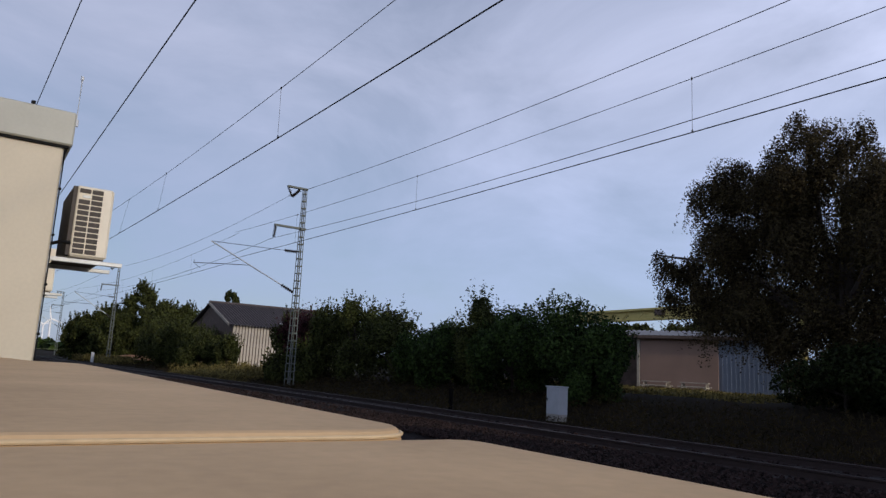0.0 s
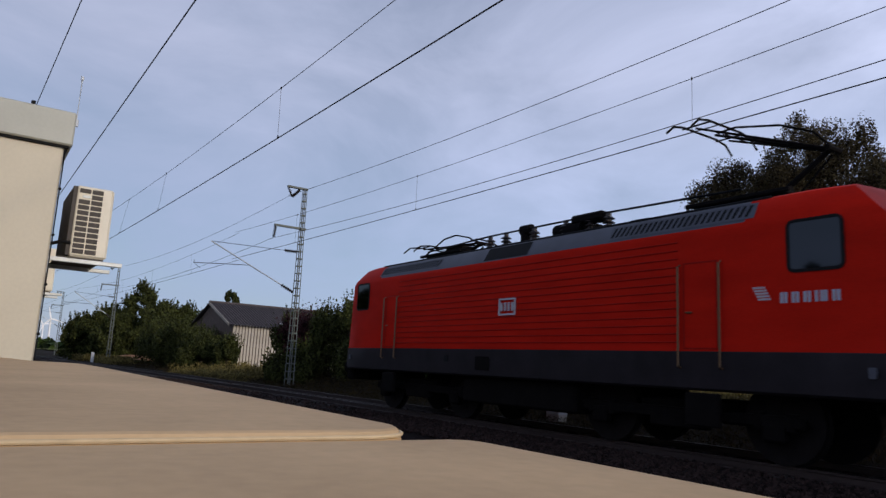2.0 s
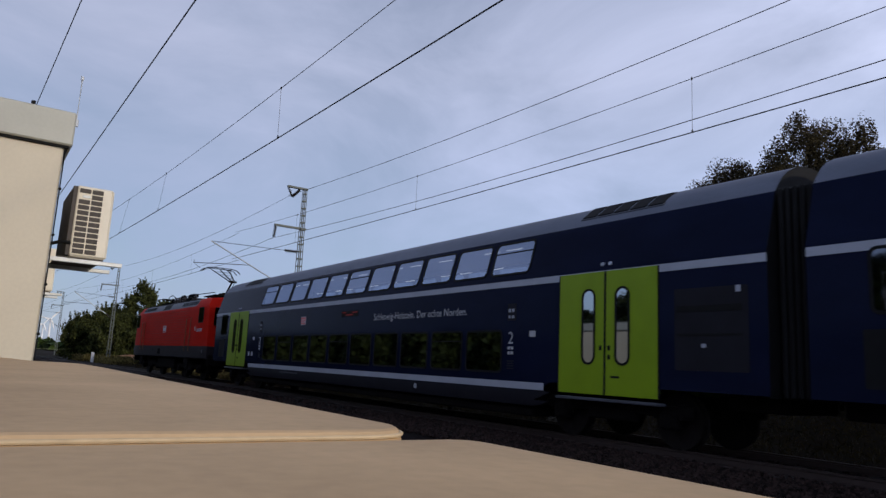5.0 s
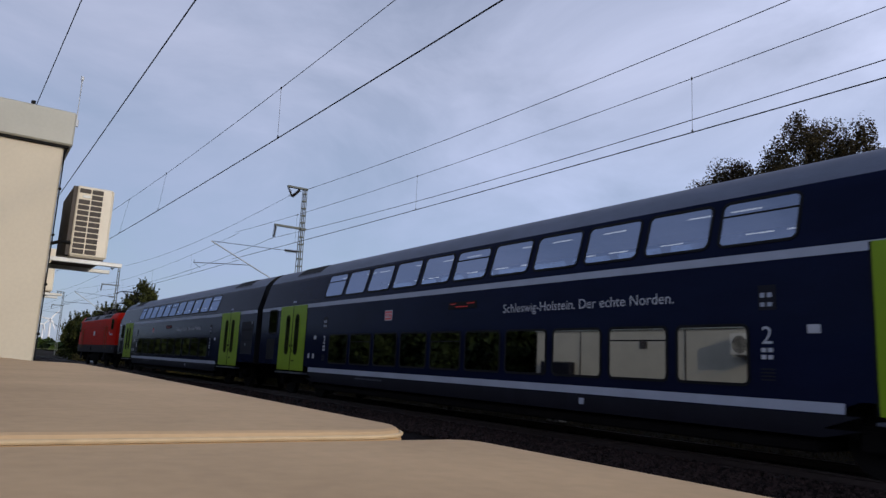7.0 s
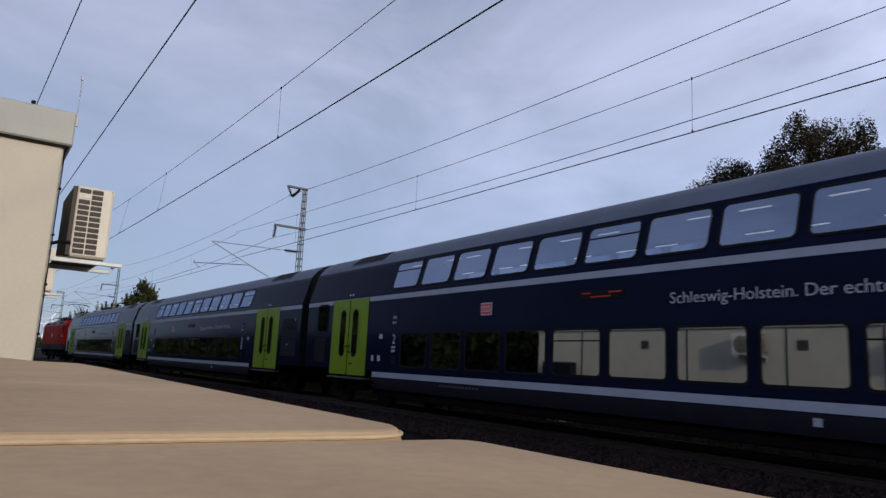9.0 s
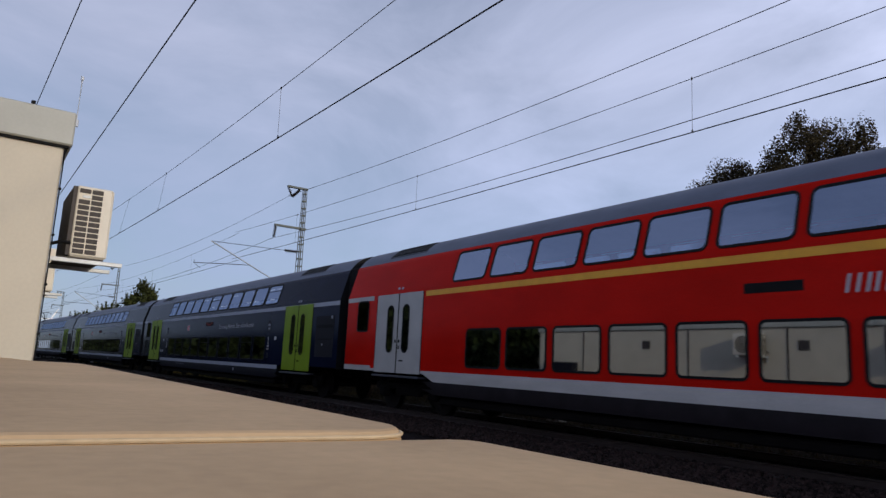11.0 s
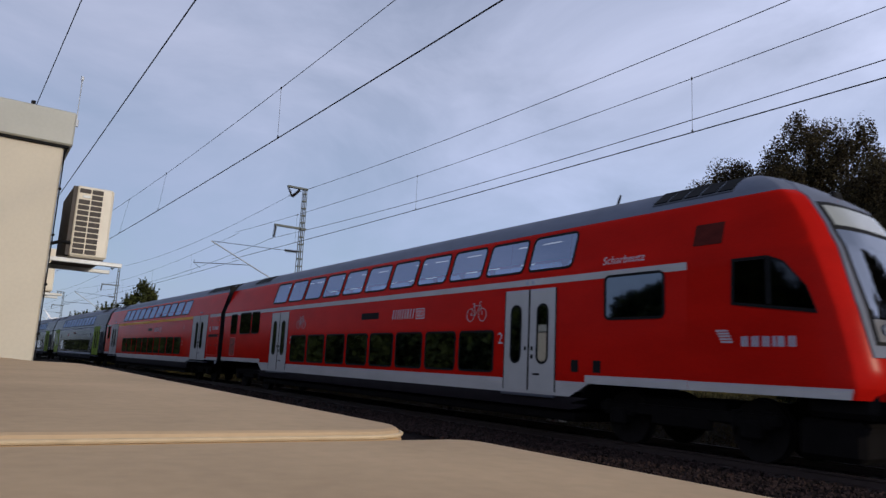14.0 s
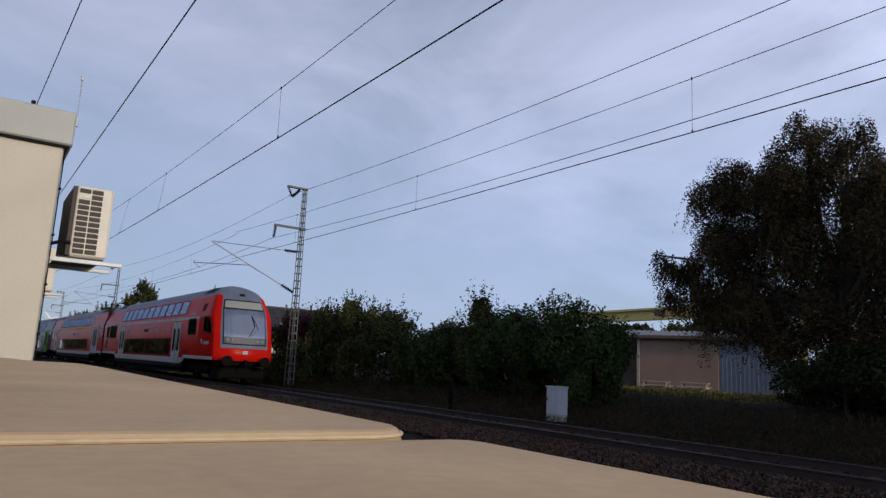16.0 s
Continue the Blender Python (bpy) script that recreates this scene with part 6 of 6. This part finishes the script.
# ---- low rendered building in the yard ----
def yard_building():
    th = math.degrees(math.atan2(0.436, 0.9))
    b = thing("yard_building", "low pale rendered building with a sheet-metal roof", "building", pose(-24.45, 18.0, 0.45, 0, 0, th))
    part("wall", Shape().box((1.895, 2.5, 1.4), (3.79, 5.0, 2.8), 0.01), M_PINK, b)
    # Closed dark box; the shade inside the open bay is put into its colour.
    part("open_bay", Shape().box((-1.0, 3.2, 1.4), (2.0, 3.5, 2.7)), M_SHEDDARK, b, "solid dark block for the shaded open lean-to")
    part("corner_post", Shape().box((-0.10, 0.02, 1.4), (0.14, 0.14, 2.8), 0.01), M_TIMBER, b)
    part("corner_post", Shape().box((-1.6, 0.3, 1.35), (0.14, 0.14, 2.7), 0.01), M_TIMBER, b)
    sw = part("sheet_wall", Shape().box((5.2, 0.25, 1.35), (2.8, 0.3, 2.7)), M_BLUESHEET, b, "pale blue sheet wall")
    rb = Shape().box((0, 0, 1.35), (0.05, 0.03, 2.66), 0.006).mesh("sheet_rib", M_BLUESHEET)
    for i in range(14):
        part("sheet_rib", rb, None, sw, at=pose(3.95 + i * 0.2, 0.09, 0))
    rf = Shape()
    rows = []
    for i in range(61):
        u = -2.3 + 8.9 * i / 60
        dz = 0.03 if i % 2 else -0.03
        rows.append([(u, -0.35, 2.88 + dz), (u, 2.4, 3.3 + dz), (u, 5.3, 2.9 + dz)])
    rf.sheet(rows)
    part("roof", rf, M_SHEETROOF, b, "silvery corrugated sheet roof")
    part("fascia", Shape().box((2.15, -0.33, 2.8), (8.9, 0.05, 0.16), 0.01), M_SHEDDARK, b, "dark eaves board")


yard_building()


def picnic_table(x, y, rz):
    t = thing("picnic_table", "low weathered timber picnic table on the grass", "table", pose(x, y, ground_z(x, y), 0, 0, rz), group="picnic tables in the yard")
    for i in range(3):
        part("top_board", Shape().box((0, -0.22 + 0.22 * i, 0.46), (1.3, 0.2, 0.045), 0.008), M_TIMBER, t)
    for y_ in (-0.65, 0.65):
        part("bench_board", Shape().box((0, y_, 0.27), (1.3, 0.24, 0.045), 0.008), M_TIMBER, t)
    for x_ in (-0.55, 0.55):
        part("leg", Shape().tube((x_, -0.6, 0), (x_, -0.15, 0.44), 0.04, n=4).tube((x_, 0.6, 0), (x_, 0.15, 0.44), 0.04, n=4).box((x_, 0, 0.24), (0.06, 1.4, 0.07)), M_TIMBER, t)


picnic_table(-23.2, 17.7, 26)
picnic_table(-21.4, 18.3, 26)

for i in range(5):
    ragged_tree("tree", (-44 + i * 3.0, 40.5 + 1.2 * (i % 2), 0.3), 5.6 + 0.4 * ((i * 2) % 3), 2.6, 40, 9000, 0.12, M_LEAF2, 760 + 7 * i, "low dark tree behind the yard building", 0.3, 0.15, 0.05)
for i in range(6):
    ragged_tree("tree", (-70 + i * 4.4, 62 + 1.6 * (i % 2), 0.2), 8.0 + 0.5 * ((i * 2) % 3), 3.4, 40, 9000, 0.20, M_LEAF2, 700 + 7 * i, "dark tree in the far row behind the yard", 0.3, 0.18, 0.05)

# yellow gantry beam behind the yard
gan = thing("gantry_crane", "faded yellow gantry crane beam behind the yard", "crane")
gb = Shape().box((-40, 40, 7.35), (26, 0.5, 0.22), 0.02).box((-40, 40, 6.45), (26, 0.5, 0.22), 0.02)
TILT_G = Matrix.Translation((-40, 40, 7.0)) @ Matrix.Rotation(radians(-0.5), 4, "Y") @ Matrix.Translation((40, -40, -7.0))
part("beam", gb, M_GANTRY, gan, at=TILT_G)
part("web_plate", Shape().box((-40, 40.1, 6.9), (26, 0.12, 0.8)), M_GANTRY, gan, at=TILT_G)
for i in range(14):
    part("web_strut", Shape().tube((-52.6 + i * 1.9, 39.7, 6.5), (-51.7 + i * 1.9, 39.7, 7.3), 0.05, n=6), M_GANTRY, gan, at=TILT_G)
for x in (-52, -28):
    part("gantry_leg", Shape().box((x, 40, 3.4), (0.5, 0.5, 6.4), 0.03), M_GANTRY, gan)
part("trolley", Shape().box((-40.8, 39.9, 7.0), (0.8, 0.7, 0.5), 0.05), M_SHEDDARK, gan)

# trackside cabinet
cb = thing("trackside_cabinet", "light grey trackside equipment cabinet on a concrete plinth", "cabinet", pose(-14.9, 3.3, -0.14))
part("plinth", Shape().box((-0.26, 0.17, 0.05), (0.5, 0.36, 0.22), 0.01), M_CONCRETE, cb)
part("housing", Shape().box((-0.26, 0.17, 0.52), (0.52, 0.36, 0.76), 0.012), M_BOX, cb)
part("top_cover", Shape().box((-0.26, 0.17, 0.915), (0.57, 0.41, 0.035), 0.012), M_BOX, cb)
dr = part("door", Shape().box((-0.26, -0.012, 0.52), (0.47, 0.012, 0.70), 0.004), M_BOX, cb)
part("door_handle", Shape().box((-0.46, -0.024, 0.55), (0.025, 0.02, 0.09), 0.005), M_BLACK, dr)

mp = thing("marker_post", "short white trackside marker post", "post", pose(-84.6, line_y(-84.6) + 2.7, -0.1))
part("post", Shape().box((0, 0, 0.5), (0.3, 0.3, 1.1), 0.03), M_WHITE, mp)
sp = thing("short_post", "short dark trackside post", "post", pose(-20.0, 3.1, -0.3))
part("post", Shape().box((0, 0, 0.38), (0.12, 0.12, 0.8), 0.02), M_UNDER, sp)
cl = Shape()
rows = []
for i in range(9):
    rows.append([(-82 - j * 1.6, 2.0 + i * 0.8, 0.35 + 0.55 * math.sin(math.pi * i / 8) * math.sin(math.pi * j / 6)) for j in range(7)])
cl.sheet(rows)
solo("soil_heap", cl, M_CLAY, "low heap of reddish bare soil", "soil", kind="stuff", smooth=True)
fld = Shape().sheet([[(x, y, 0.75) for x in (-420, -170)] for y in (14, 120)])
solo("far_field", fld, M_STUBBLE, "pale stubble field in the distance", "field", kind="structure")


# ---- wind turbines ----
def turbine(x, y, hub, r, base=0.0):
    t = thing("wind_turbine", "white three-bladed wind turbine far away", "wind turbine", pose(x, y, base), group="far wind turbines")
    part("tower", Shape().tube((0, 0, -5), (0, 0, hub), 2.0, 1.2, 16), M_TURBINE, t)
    part("nacelle", Shape().box((-1.0, 0, hub + 0.4), (8, 3, 3), 0.6), M_TURBINE, t)
    rot = Shape().tube((3.6, 0, 0), (6, 0, 0), 1.6, 0.5, 12)
    for k in range(3):
        a = 2 * math.pi * k / 3
        d = Vector((0, math.cos(a), math.sin(a)))
        side = Vector((0, -math.sin(a), math.cos(a)))
        pts = [d * 1.0 + side * 0.7, d * r * 0.2 + side * 1.7, d * r, d * r * 0.2 - side * 0.8, d * 1.0 - side * 0.7]
        rot.prism([p + Vector((4.8, 0, 0)) for p in pts], [p + Vector((4.2, 0, 0)) for p in pts])
    return part("rotor", rot, M_TURBINE, t, at=pose(0, 0, hub + 0.4))


rotor_a = turbine(-1200, 86.9, 44.2, 20)
rotor_b = turbine(-1500, 100.5, 44.0, 17)


# ---- what moves ----
def travelled(t):
    return -0.000333 * t ** 3 - 0.166182 * t * t - 8.529430 * t + 14.630604


def vehicle_pose(s, front, rear):
    a, b = on_line(s + front, 0, 0), on_line(s + rear, 0, 0)
    d = (b - a).normalized()
    return Matrix.Translation(a - d * front) @ Matrix.Rotation(math.atan2(d.y, d.x), 4, "Z")


def motions():
    times = [0.5 * i for i in range(33)]
    for ob, shift, front, rear in ((loco, 0.0, -12.3, -4.4), (coach_a, 0.0, 3.5, 23.3), (coach_b, 26.8, 3.5, 23.3), (coach_c, 53.6, 3.5, 23.3), (coach_d, 80.4, 3.5, 23.3), (coach_e, 107.2, 3.2, 23.6)):
        walk(ob, [(t, vehicle_pose(travelled(t) + shift, front, rear)) for t in times])
        for w in [o for o in ob.children_recursive if o.name.startswith("wheelset")]:
            x, y, r = w.location
            walk(w, [(i / FPS, pose(x, y, r, 0, math.degrees(travelled(i / FPS) / r), 0)) for i in range(481)])
    for ob, hub, a0, w in ((rotor_a, 44.6, 100, 62), (rotor_b, 44.4, 20, 55)):
        walk(ob, [(i, pose(0, 0, hub, a0 + w * i, 0, 0)) for i in range(17)])


motions()
